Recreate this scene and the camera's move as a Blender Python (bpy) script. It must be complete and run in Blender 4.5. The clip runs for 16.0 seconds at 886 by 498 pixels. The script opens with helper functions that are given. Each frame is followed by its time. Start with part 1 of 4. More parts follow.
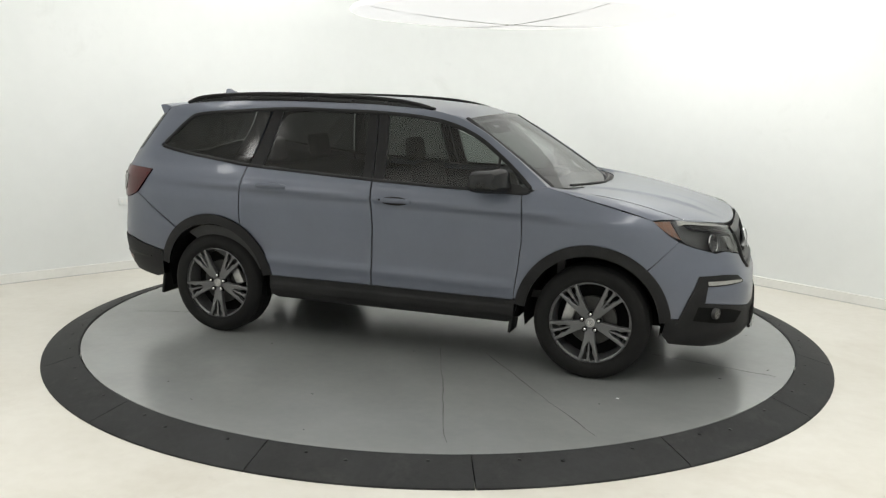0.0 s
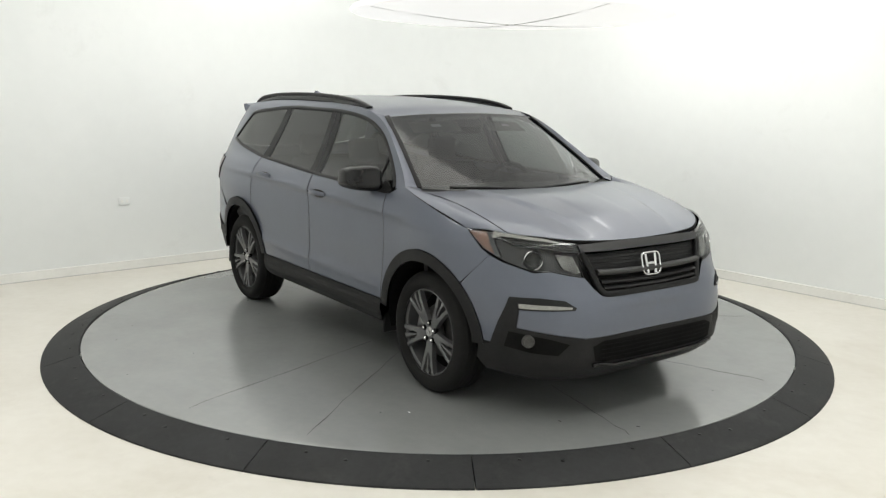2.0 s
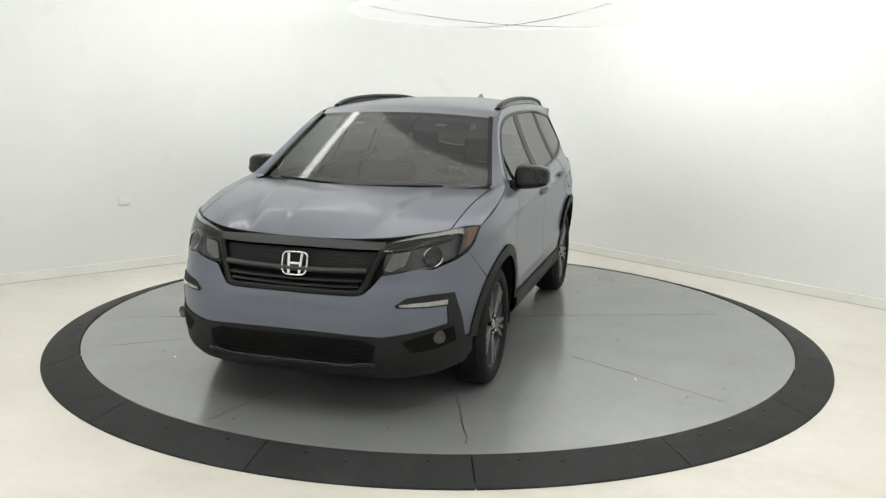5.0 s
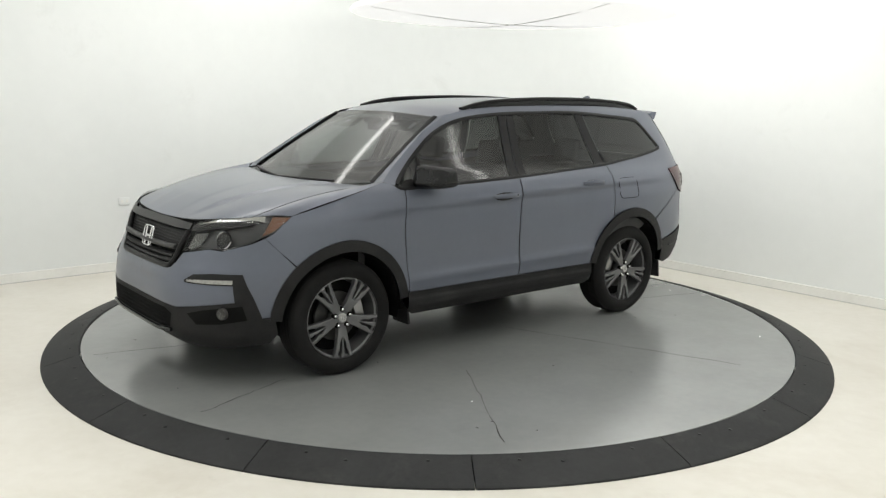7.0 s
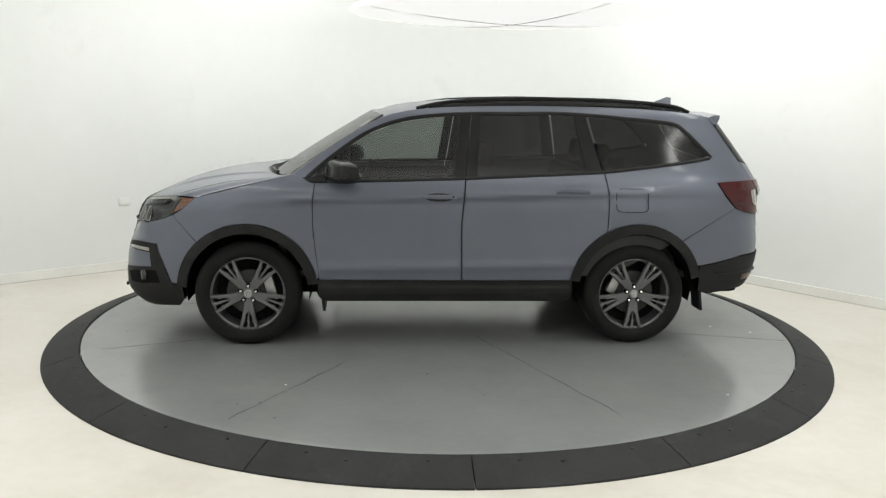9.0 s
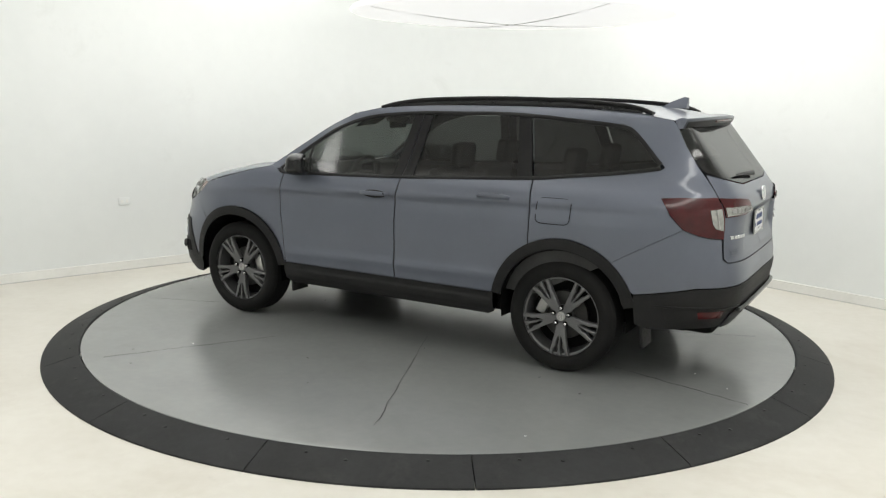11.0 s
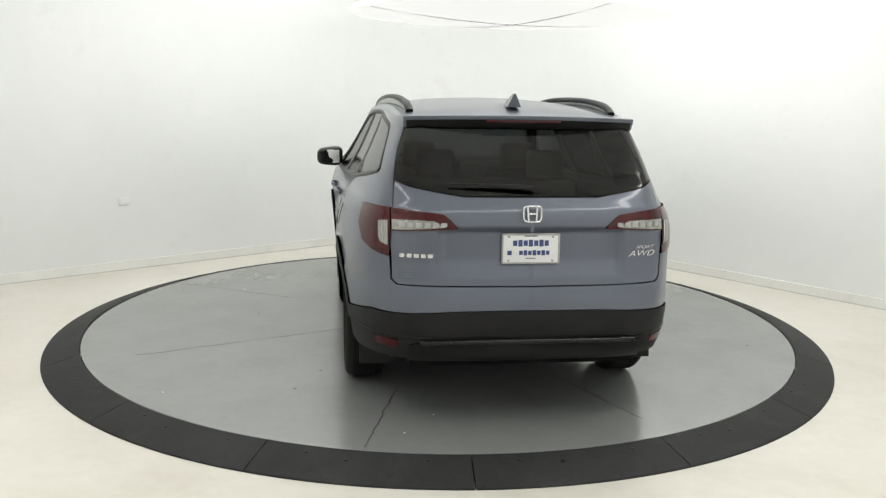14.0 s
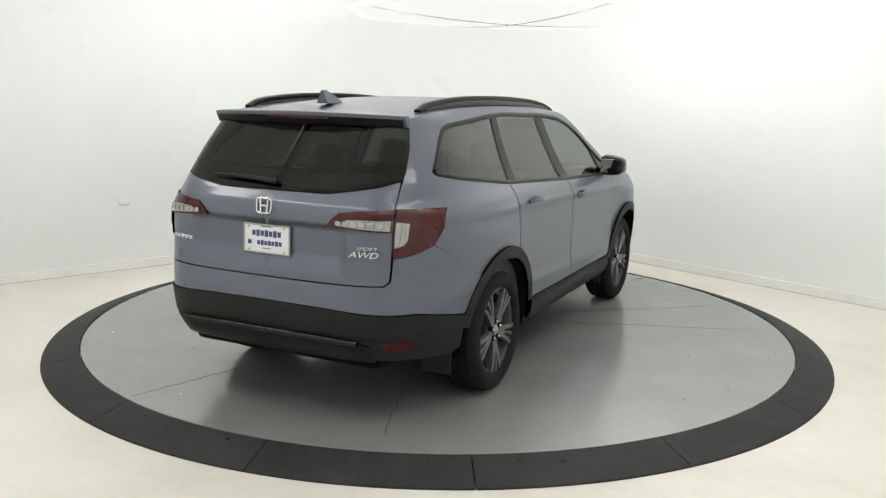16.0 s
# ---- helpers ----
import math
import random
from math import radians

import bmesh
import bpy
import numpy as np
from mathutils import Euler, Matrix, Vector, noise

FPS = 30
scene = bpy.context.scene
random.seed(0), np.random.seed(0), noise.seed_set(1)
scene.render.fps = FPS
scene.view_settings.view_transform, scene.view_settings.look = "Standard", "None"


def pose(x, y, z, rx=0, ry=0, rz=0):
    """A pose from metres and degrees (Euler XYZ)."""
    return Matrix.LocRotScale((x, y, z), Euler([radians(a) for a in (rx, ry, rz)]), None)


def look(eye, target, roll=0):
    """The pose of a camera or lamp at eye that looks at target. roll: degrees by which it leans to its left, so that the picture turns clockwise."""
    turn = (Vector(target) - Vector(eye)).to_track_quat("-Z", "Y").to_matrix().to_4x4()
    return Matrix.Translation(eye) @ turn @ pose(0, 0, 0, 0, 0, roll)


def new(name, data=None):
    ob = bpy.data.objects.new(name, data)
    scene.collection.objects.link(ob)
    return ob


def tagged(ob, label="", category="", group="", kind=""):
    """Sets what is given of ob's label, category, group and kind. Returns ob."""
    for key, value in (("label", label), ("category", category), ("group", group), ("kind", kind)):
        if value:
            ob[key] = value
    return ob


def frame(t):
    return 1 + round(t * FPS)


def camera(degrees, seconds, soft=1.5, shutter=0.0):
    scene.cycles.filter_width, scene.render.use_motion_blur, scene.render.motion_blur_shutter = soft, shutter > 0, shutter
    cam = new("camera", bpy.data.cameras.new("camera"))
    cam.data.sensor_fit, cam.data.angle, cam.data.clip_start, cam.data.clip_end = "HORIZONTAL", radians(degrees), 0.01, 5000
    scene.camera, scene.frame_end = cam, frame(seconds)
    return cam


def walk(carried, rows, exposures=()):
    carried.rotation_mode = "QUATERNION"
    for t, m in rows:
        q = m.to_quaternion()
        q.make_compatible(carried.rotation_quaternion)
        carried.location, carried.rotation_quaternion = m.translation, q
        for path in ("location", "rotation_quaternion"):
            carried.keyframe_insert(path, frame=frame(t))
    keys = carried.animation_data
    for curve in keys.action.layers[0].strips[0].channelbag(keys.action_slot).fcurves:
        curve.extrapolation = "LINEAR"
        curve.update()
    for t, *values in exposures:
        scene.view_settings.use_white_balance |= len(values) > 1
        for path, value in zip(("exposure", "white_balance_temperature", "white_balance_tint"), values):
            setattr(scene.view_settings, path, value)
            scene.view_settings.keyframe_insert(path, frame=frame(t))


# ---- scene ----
from mathutils.geometry import delaunay_2d_cdt

cam = camera(55.0, 16.0, soft=1.3)
EYE = Vector((0.0, -6.8305, 1.882))
CAM_POSE = look(EYE, EYE + Vector((0.00326, 0.98392, -0.17860)), 1.10)
walk(cam, [(0.0, CAM_POSE), (16.0, CAM_POSE)], exposures=((0.0, -0.12), (16.0, -0.12)))

DISC_Z = 0.076            # top of the turning platform above the floor
SPIN_START, SPIN_RATE = -0.3489, -0.3018   # radians, radians per second
CAR_OFFSET = (0.0236, -0.1541)

# ---- light: unseen washers high along the walls, throwing their light onto them, an added upward fill, and a hung fabric canopy ----
world = bpy.data.worlds.new("world")
world.use_nodes = True
world.node_tree.nodes["Background"].inputs[0].default_value = (0.9, 0.95, 1.0, 1)
world.node_tree.nodes["Background"].inputs[1].default_value = 0.05
scene.world = world
CANOPY = (0.57, 0.6, 2.55)


ROOM_MID = Vector((-0.108, -1.39, 0))
WALL_ALONG = Vector((0.7527, 0.6584, 0))      # one wall's direction; the room is square
WALL_OUT = Vector((-0.6584, 0.7527, 0))


def wall_washer(out, power, off=2.0, high=3.38, aim=0.5):
    data = bpy.data.lights.new("wall_washer", "AREA")
    data.shape, data.size, data.size_y, data.energy, data.color = "RECTANGLE", 4.4, 0.5, power, (1.0, 0.988, 0.955)
    ob = new("wall_washer", data)
    eye = ROOM_MID + out * (4.65 - off) + Vector((0, 0, high))
    ob.matrix_world = look(eye, ROOM_MID + out * 4.65 + Vector((0, 0, aim)))


wall_washer(WALL_OUT, 53)
wall_washer(WALL_ALONG, 60)
# the pair behind the camera is added fill for floor and car
wall_washer(-WALL_OUT, 88)
wall_washer(-WALL_ALONG, 88)
# added unseen fill, twice the canopy's width, bounced off the ceiling
data = bpy.data.lights.new("canopy_uplight", "AREA")
data.shape, data.size, data.energy, data.color = "DISK", 5.4, 146, (1.0, 0.99, 0.965)
new("canopy_uplight", data).matrix_world = look(Vector((CANOPY[0], CANOPY[1], CANOPY[2] + 0.10)), Vector((CANOPY[0], CANOPY[1] + 0.001, 5)))


# ---- materials ----
def nodes_of(name):
    m = bpy.data.materials.new(name)
    m.use_nodes = True
    nt = m.node_tree
    return m, nt, nt.nodes["Principled BSDF"]


def node(nt, kind, **values):
    n = nt.nodes.new(kind)
    for key, value in values.items():
        n.inputs[key.replace("_", " ")].default_value = value
    return n


def ramp(nt, fac, stops):
    r = nt.nodes.new("ShaderNodeValToRGB")
    el = r.color_ramp.elements
    while len(el) < len(stops):
        el.new(0.5)
    for e, (at, c) in zip(el, stops):
        e.position, e.color = at, (*c, 1)
    nt.links.new(fac, r.inputs[0])
    return r


def surface(name, a, b, scale=8.0, rough=0.5, rough_b=None, metallic=0.0, bump=0.0, bump_scale=200.0, coat=0.0, spec=0.5, ior=1.5):
    """Two colours mixed by a large and a fine noise, roughness with it, and fine relief."""
    m, nt, bsdf = nodes_of(name)
    co = nt.nodes.new("ShaderNodeTexCoord")
    n1 = node(nt, "ShaderNodeTexNoise", Scale=scale, Detail=6.0, Roughness=0.6)
    n2 = node(nt, "ShaderNodeTexNoise", Scale=scale * 11, Detail=3.0)
    mix = nt.nodes.new("ShaderNodeMath")
    mix.operation = "MULTIPLY_ADD"
    mix.inputs[1].default_value = 0.35
    for n in (n1, n2):
        nt.links.new(co.outputs["Object"], n.inputs["Vector"])
    nt.links.new(n2.outputs[0], mix.inputs[0])
    nt.links.new(n1.outputs[0], mix.inputs[2])
    r = ramp(nt, mix.outputs[0], [(0.45, a), (0.9, b)])
    nt.links.new(r.outputs[0], bsdf.inputs["Base Color"])
    rr = nt.nodes.new("ShaderNodeMapRange")
    rr.inputs["To Min"].default_value, rr.inputs["To Max"].default_value = rough, rough if rough_b is None else rough_b
    nt.links.new(n1.outputs[0], rr.inputs[0])
    nt.links.new(rr.outputs[0], bsdf.inputs["Roughness"])
    bsdf.inputs["Metallic"].default_value = metallic
    bsdf.inputs["Coat Weight"].default_value = coat
    bsdf.inputs["Coat Roughness"].default_value = 0.10
    bsdf.inputs["Specular IOR Level"].default_value = spec
    bsdf.inputs["IOR"].default_value = ior
    if bump:
        n3 = node(nt, "ShaderNodeTexNoise", Scale=bump_scale, Detail=4.0)
        nt.links.new(co.outputs["Object"], n3.inputs["Vector"])
        bp = node(nt, "ShaderNodeBump", Strength=bump, Distance=0.002)
        nt.links.new(n3.outputs[0], bp.inputs["Height"])
        nt.links.new(bp.outputs[0], bsdf.inputs["Normal"])
    return m


def glass(name, tint, rough=0.0, gloss=0.028, haze=0.0):
    """Thin tinted pane: clear or coloured body with the gloss of glass and a faint diffuse haze added against speckle.
    """
    m = bpy.data.materials.new(name)
    m.use_nodes = True
    nt = m.node_tree
    nt.nodes.remove(nt.nodes["Principled BSDF"])
    tr = node(nt, "ShaderNodeBsdfTransparent", Color=(*tint, 1))
    gl = node(nt, "ShaderNodeBsdfGlossy", Roughness=rough)
    lw = node(nt, "ShaderNodeLayerWeight", Blend=0.5)
    pw = nt.nodes.new("ShaderNodeMath")
    pw.operation, pw.inputs[1].default_value = "POWER", 3.2
    fr = nt.nodes.new("ShaderNodeMath")
    fr.operation, fr.inputs[1].default_value, fr.inputs[2].default_value = "MULTIPLY_ADD", 0.6, gloss
    nt.links.new(lw.outputs["Facing"], pw.inputs[0])
    nt.links.new(pw.outputs[0], fr.inputs[0])
    film = node(nt, "ShaderNodeBsdfDiffuse", Color=(0.20, 0.20, 0.195, 1))
    body = node(nt, "ShaderNodeMixShader", Fac=haze)
    nt.links.new(tr.outputs[0], body.inputs[1])
    nt.links.new(film.outputs[0], body.inputs[2])
    mx = nt.nodes.new("ShaderNodeMixShader")
    nt.links.new(fr.outputs[0], mx.inputs[0])
    nt.links.new(body.outputs[0], mx.inputs[1])
    nt.links.new(gl.outputs[0], mx.inputs[2])
    nt.links.new(mx.outputs[0], nt.nodes["Material Output"].inputs[0])
    return m


PAINT = surface("grey_pearl_paint", (0.117, 0.129, 0.163), (0.126, 0.139, 0.176), 3, 0.40, 0.44, 0.25, coat=0.6, spec=0.25)
PLASTIC = surface("textured_black_plastic", (0.011, 0.011, 0.0115), (0.019, 0.019, 0.0195), 6, 0.5, 0.62, bump=0.25, bump_scale=900, spec=0.22)
GLOSS = surface("gloss_black_plastic", (0.008, 0.008, 0.009), (0.013, 0.013, 0.014), 5, 0.14, 0.22, spec=0.35)
SATIN = surface("satin_black_trim", (0.008, 0.008, 0.0085), (0.014, 0.014, 0.0145), 6, 0.34, 0.44, spec=0.2)
RUBBER = surface("tyre_rubber", (0.006, 0.006, 0.006), (0.012, 0.0118, 0.0115), 9, 0.7, 0.85, bump=0.3, bump_scale=300, spec=0.22)
GUNMETAL = surface("gunmetal_alloy", (0.130, 0.131, 0.134), (0.165, 0.166, 0.169), 7, 0.36, 0.44, 0.6)
IRON = surface("dull_iron", (0.05, 0.05, 0.05), (0.09, 0.088, 0.085), 20, 0.45, 0.6, 0.6)
STEEL = surface("bare_steel", (0.32, 0.32, 0.32), (0.48, 0.47, 0.46), 20, 0.3, 0.45, 0.9)
CHROME = surface("bright_chrome", (0.72, 0.72, 0.73), (0.8, 0.8, 0.8), 4, 0.09, 0.14, 1.0)
BAR = surface("satin_grille_plastic", (0.020, 0.020, 0.0205), (0.030, 0.030, 0.0305), 6, 0.36, 0.46, bump=0.1, bump_scale=700, spec=0.5)
# near black, hardly glossy: also paints the deep shade of recesses and openings
DARK = surface("black_cavity", (0.004, 0.004, 0.004), (0.008, 0.008, 0.008), 6, 0.8, spec=0.1)
SEAT = surface("dark_grey_cloth", (0.020, 0.020, 0.021), (0.040, 0.040, 0.042), 25, 0.8, 0.95, bump=0.5, bump_scale=500)
DASH = surface("dark_dash_plastic", (0.022, 0.022, 0.023), (0.038, 0.038, 0.039), 9, 0.55, 0.7, bump=0.3, bump_scale=600)
LINER = surface("grey_headliner", (0.20, 0.20, 0.19), (0.26, 0.26, 0.25), 12, 0.9)
RED = surface("red_lamp_plastic", (0.036, 0.002, 0.003), (0.072, 0.0035, 0.005), 14, 0.2, 0.3, coat=0.3, spec=0.3)
AMBER = surface("amber_lamp_plastic", (0.105, 0.036, 0.014), (0.16, 0.058, 0.024), 30, 0.2, 0.3, coat=1.0)
WHITE_LENS = surface("clear_ribbed_lens", (0.24, 0.24, 0.225), (0.40, 0.395, 0.37), 60, 0.15, 0.3, 0.3, coat=1.0)
LAMP_BLACK = surface("smoked_lamp_housing", (0.03, 0.03, 0.032), (0.05, 0.05, 0.052), 10, 0.25, 0.35, 0.3)
BADGE = surface("bright_badge", (0.66, 0.67, 0.68), (0.76, 0.76, 0.77), 12, 0.18, 0.25, 0.8)
PLATE_WHITE = surface("white_plate_card", (0.70, 0.71, 0.72), (0.78, 0.78, 0.78), 14, 0.4, 0.5)
BLUE_INK = surface("blue_print", (0.03, 0.05, 0.16), (0.05, 0.08, 0.22), 14, 0.5)
GREY_INK = surface("grey_print", (0.10, 0.11, 0.14), (0.15, 0.16, 0.19), 14, 0.5)
GLASS_CLEAR = glass("windscreen_glass", (0.27, 0.295, 0.285), 0.08, 0.046, 0.03)
GLASS_DARK = glass("privacy_glass", (0.095, 0.10, 0.098), 0.08, 0.042)
GLASS_SIDE = glass("front_door_glass", (0.36, 0.39, 0.375), 0.08, 0.040, 0.02)
FACET = surface("faceted_reflector", (0.05, 0.05, 0.05), (0.26, 0.26, 0.25), 45, 0.14, 0.3, 0.8, bump=1.0, bump_scale=70)
LENS = glass("clear_lamp_lens", (0.94, 0.95, 0.95))
WALL = surface("white_wall_paint", (0.71, 0.73, 0.72), (0.75, 0.77, 0.76), 0.7, 0.6, 0.8, bump=0.08, bump_scale=60)
BASE = surface("off_white_baseboard_paint", (0.71, 0.71, 0.68), (0.79, 0.79, 0.76), 2.5, 0.45, 0.6)
CEIL = surface("white_ceiling_paint", (0.82, 0.82, 0.81), (0.85, 0.85, 0.84), 0.8, 0.8)
FLOOR = surface("cream_sealed_concrete", (0.59, 0.565, 0.50), (0.68, 0.66, 0.605), 1.1, 0.32, 0.55, bump=0.06, bump_scale=40)
DISC = surface("grey_floor_paint", (0.195, 0.203, 0.198), (0.225, 0.233, 0.228), 1.6, 0.17, 0.25, spec=0.55, ior=1.9)
RAMP = surface("black_ramp_rubber", (0.015, 0.0155, 0.016), (0.030, 0.031, 0.032), 3, 0.55, 0.7, bump=0.4, bump_scale=160, spec=0.22)
def glowing(m, strength, colour=(1.0, 0.995, 0.97)):
    """Added emission in place of lamplight through the cloth, set near the walls' brightness."""
    bsdf = m.node_tree.nodes["Principled BSDF"]
    bsdf.inputs["Emission Color"].default_value = (*colour, 1)
    bsdf.inputs["Emission Strength"].default_value = strength
    return m


FABRIC = surface("white_canopy_fabric", (0.80, 0.80, 0.785), (0.84, 0.84, 0.83), 2, 0.9)
glowing(FABRIC, 0.74)
def stained(m, scale, lo, hi, colour, fac):
    """Soft-edged stains over a finished surface."""
    nt = m.node_tree
    bsdf = nt.nodes["Principled BSDF"]
    old = bsdf.inputs["Base Color"].links[0].from_socket
    co = nt.nodes.new("ShaderNodeTexCoord")
    n = node(nt, "ShaderNodeTexNoise", Scale=scale, Detail=8.0, Roughness=0.68, Distortion=0.4)
    nt.links.new(co.outputs["Object"], n.inputs["Vector"])
    r = nt.nodes.new("ShaderNodeMapRange")
    r.inputs["From Min"].default_value, r.inputs["From Max"].default_value, r.inputs["To Max"].default_value = lo, hi, fac
    nt.links.new(n.outputs[0], r.inputs[0])
    mx = nt.nodes.new("ShaderNodeMix")
    mx.data_type = "RGBA"
    nt.links.new(r.outputs[0], mx.inputs[0])
    nt.links.new(old, mx.inputs[6])
    mx.inputs[7].default_value = (*colour, 1)
    nt.links.new(mx.outputs[2], bsdf.inputs["Base Color"])


stained(WALL, 1.5, 0.62, 0.78, (0.55, 0.56, 0.54), 0.3)
stained(FLOOR, 0.9, 0.54, 0.74, (0.50, 0.46, 0.39), 0.5)
stained(FLOOR, 6.0, 0.62, 0.74, (0.48, 0.45, 0.40), 0.35)
stained(DISC, 1.2, 0.52, 0.75, (0.165, 0.174, 0.169), 0.4)
stained(RAMP, 5.0, 0.55, 0.72, (0.05, 0.05, 0.048), 0.5)
# grey for the baseboard's painted gap shadow and for the canopy seams
GAP_SEAM_GREY = surface("gap_shade_and_seam_grey", (0.45, 0.455, 0.44), (0.60, 0.605, 0.59), 5, 0.7)


# ---- mesh helpers ----
def part(name, mesh, material, parent, label="", at=None):
    if isinstance(mesh, bmesh.types.BMesh):
        data = bpy.data.meshes.new(name)
        mesh.to_mesh(data)
        mesh.free()
        mesh = data
    if not mesh.materials:
        mesh.materials.append(material)
    ob = new(name, mesh)
    ob.parent = parent
    if at is not None:
        ob.matrix_basis = at
    if label:
        tagged(ob, label)
    return ob


def thing(name, mesh, material, label, category, group="", kind="", at=None):
    return tagged(part(name, mesh, material, None, "", at), label, category, group, kind)


def holder(name, label, category):
    return tagged(new(name), label, category)


def smooth(mesh, angle=40):
    bm = mesh
    for f in bm.faces:
        f.smooth = True
    for e in bm.edges:
        if len(e.link_faces) == 2 and e.calc_face_angle(0) > radians(angle):
            e.smooth = False
    return bm


def box(sx, sy, sz, at=(0, 0, 0), bevel=0.0, segments=2, turn=None):
    bm = bmesh.new()
    bmesh.ops.create_cube(bm, size=1)
    bmesh.ops.scale(bm, vec=(sx, sy, sz), verts=bm.verts)
    if bevel:
        bmesh.ops.bevel(bm, geom=bm.edges[:], offset=bevel, segments=segments, profile=0.6, affect="EDGES")
    if turn is not None:
        bmesh.ops.transform(bm, matrix=turn, verts=bm.verts)
    bmesh.ops.translate(bm, vec=at, verts=bm.verts)
    return smooth(bm)


def joined(*meshes):
    out = bmesh.new()
    for bm in meshes:
        data = bpy.data.meshes.new("piece")
        bm.to_mesh(data)
        bm.free()
        out.from_mesh(data)
        bpy.data.meshes.remove(data)
    return out


def lathe(profile, n=48, axis="y"):
    """Profile of (radius, along) turned round the y axis."""
    bm = bmesh.new()
    rings = []
    for r, a in profile:
        rings.append([bm.verts.new((r * math.cos(2 * math.pi * k / n), a, r * math.sin(2 * math.pi * k / n))) for k in range(n)])
    for p, q in zip(rings, rings[1:]):
        for k in range(n):
            bm.faces.new((p[k], p[(k + 1) % n], q[(k + 1) % n], q[k]))
    bmesh.ops.remove_doubles(bm, verts=bm.verts, dist=1e-5)
    bmesh.ops.recalc_face_normals(bm, faces=bm.faces)
    return smooth(bm, 35)


def spline(points, n=6, closed=False):
    """Catmull-Rom through the points."""
    pts = [np.array(q, float) for q in points]
    out, m = [], len(pts)
    for i in range(m if closed else m - 1):
        p1, p2 = pts[i], pts[(i + 1) % m]
        p0 = pts[i - 1] if closed or i > 0 else 2 * p1 - p2
        p3 = pts[(i + 2) % m] if closed or i + 2 < m else 2 * p2 - p1
        for k in range(n):
            t = k / n
            out.append(0.5 * (2 * p1 + (p2 - p0) * t + (2 * p0 - 5 * p1 + 4 * p2 - p3) * t * t + (3 * p1 - p0 - 3 * p2 + p3) * t ** 3))
    if not closed:
        out.append(pts[-1])
    return out


def sweep(path, width, height, up=None, taper=None):
    """A rounded bar along a path. up: the outward way at each point, or one for all."""
    pts = [Vector(q) for q in path]
    bm, rings = bmesh.new(), []
    for i, q in enumerate(pts):
        along = (pts[min(i + 1, len(pts) - 1)] - pts[max(i - 1, 0)]).normalized()
        u = Vector(up[i]) if isinstance(up, list) else Vector(up or (0, 0, 1))
        side = along.cross(u).normalized()
        u = side.cross(along).normalized()
        k = taper[i] if taper else 1.0
        ring = []
        for a in range(8):
            c, s = math.cos((a + 0.5) * math.pi / 4), math.sin((a + 0.5) * math.pi / 4)
            c, s = math.copysign(abs(c) ** 0.6, c), math.copysign(abs(s) ** 0.6, s)
            ring.append(bm.verts.new(q + side * (c * width / 2 * k) + u * (s * height / 2 * k)))
        rings.append(ring)
    for p, q in zip(rings, rings[1:]):
        for a in range(8):
            bm.faces.new((p[a], p[(a + 1) % 8], q[(a + 1) % 8], q[a]))
    bm.faces.new(rings[0]), bm.faces.new(rings[-1])
    bmesh.ops.recalc_face_normals(bm, faces=bm.faces)
    return smooth(bm, 60)


def smooth_curve(xs, ys):
    """Hermite interpolation with limited slopes."""
    xs, ys = np.array(xs, float), np.array(ys, float)
    d = np.diff(ys) / np.diff(xs)
    m = np.zeros(len(xs))
    m[0], m[-1] = d[0], d[-1]
    for i in range(1, len(xs) - 1):
        m[i] = 0 if d[i - 1] * d[i] <= 0 else 2 * d[i - 1] * d[i] / (d[i - 1] + d[i])

    def f(v):
        v = min(max(v, xs[0]), xs[-1])
        i = min(int(np.searchsorted(xs, v, "right")) - 1, len(xs) - 2)
        h = xs[i + 1] - xs[i]
        t = (v - xs[i]) / h
        return float((2 * t**3 - 3 * t**2 + 1) * ys[i] + (t**3 - 2 * t**2 + t) * h * m[i] + (3 * t**2 - 2 * t**3) * ys[i + 1] + (t**3 - t**2) * h * m[i + 1])
    return f


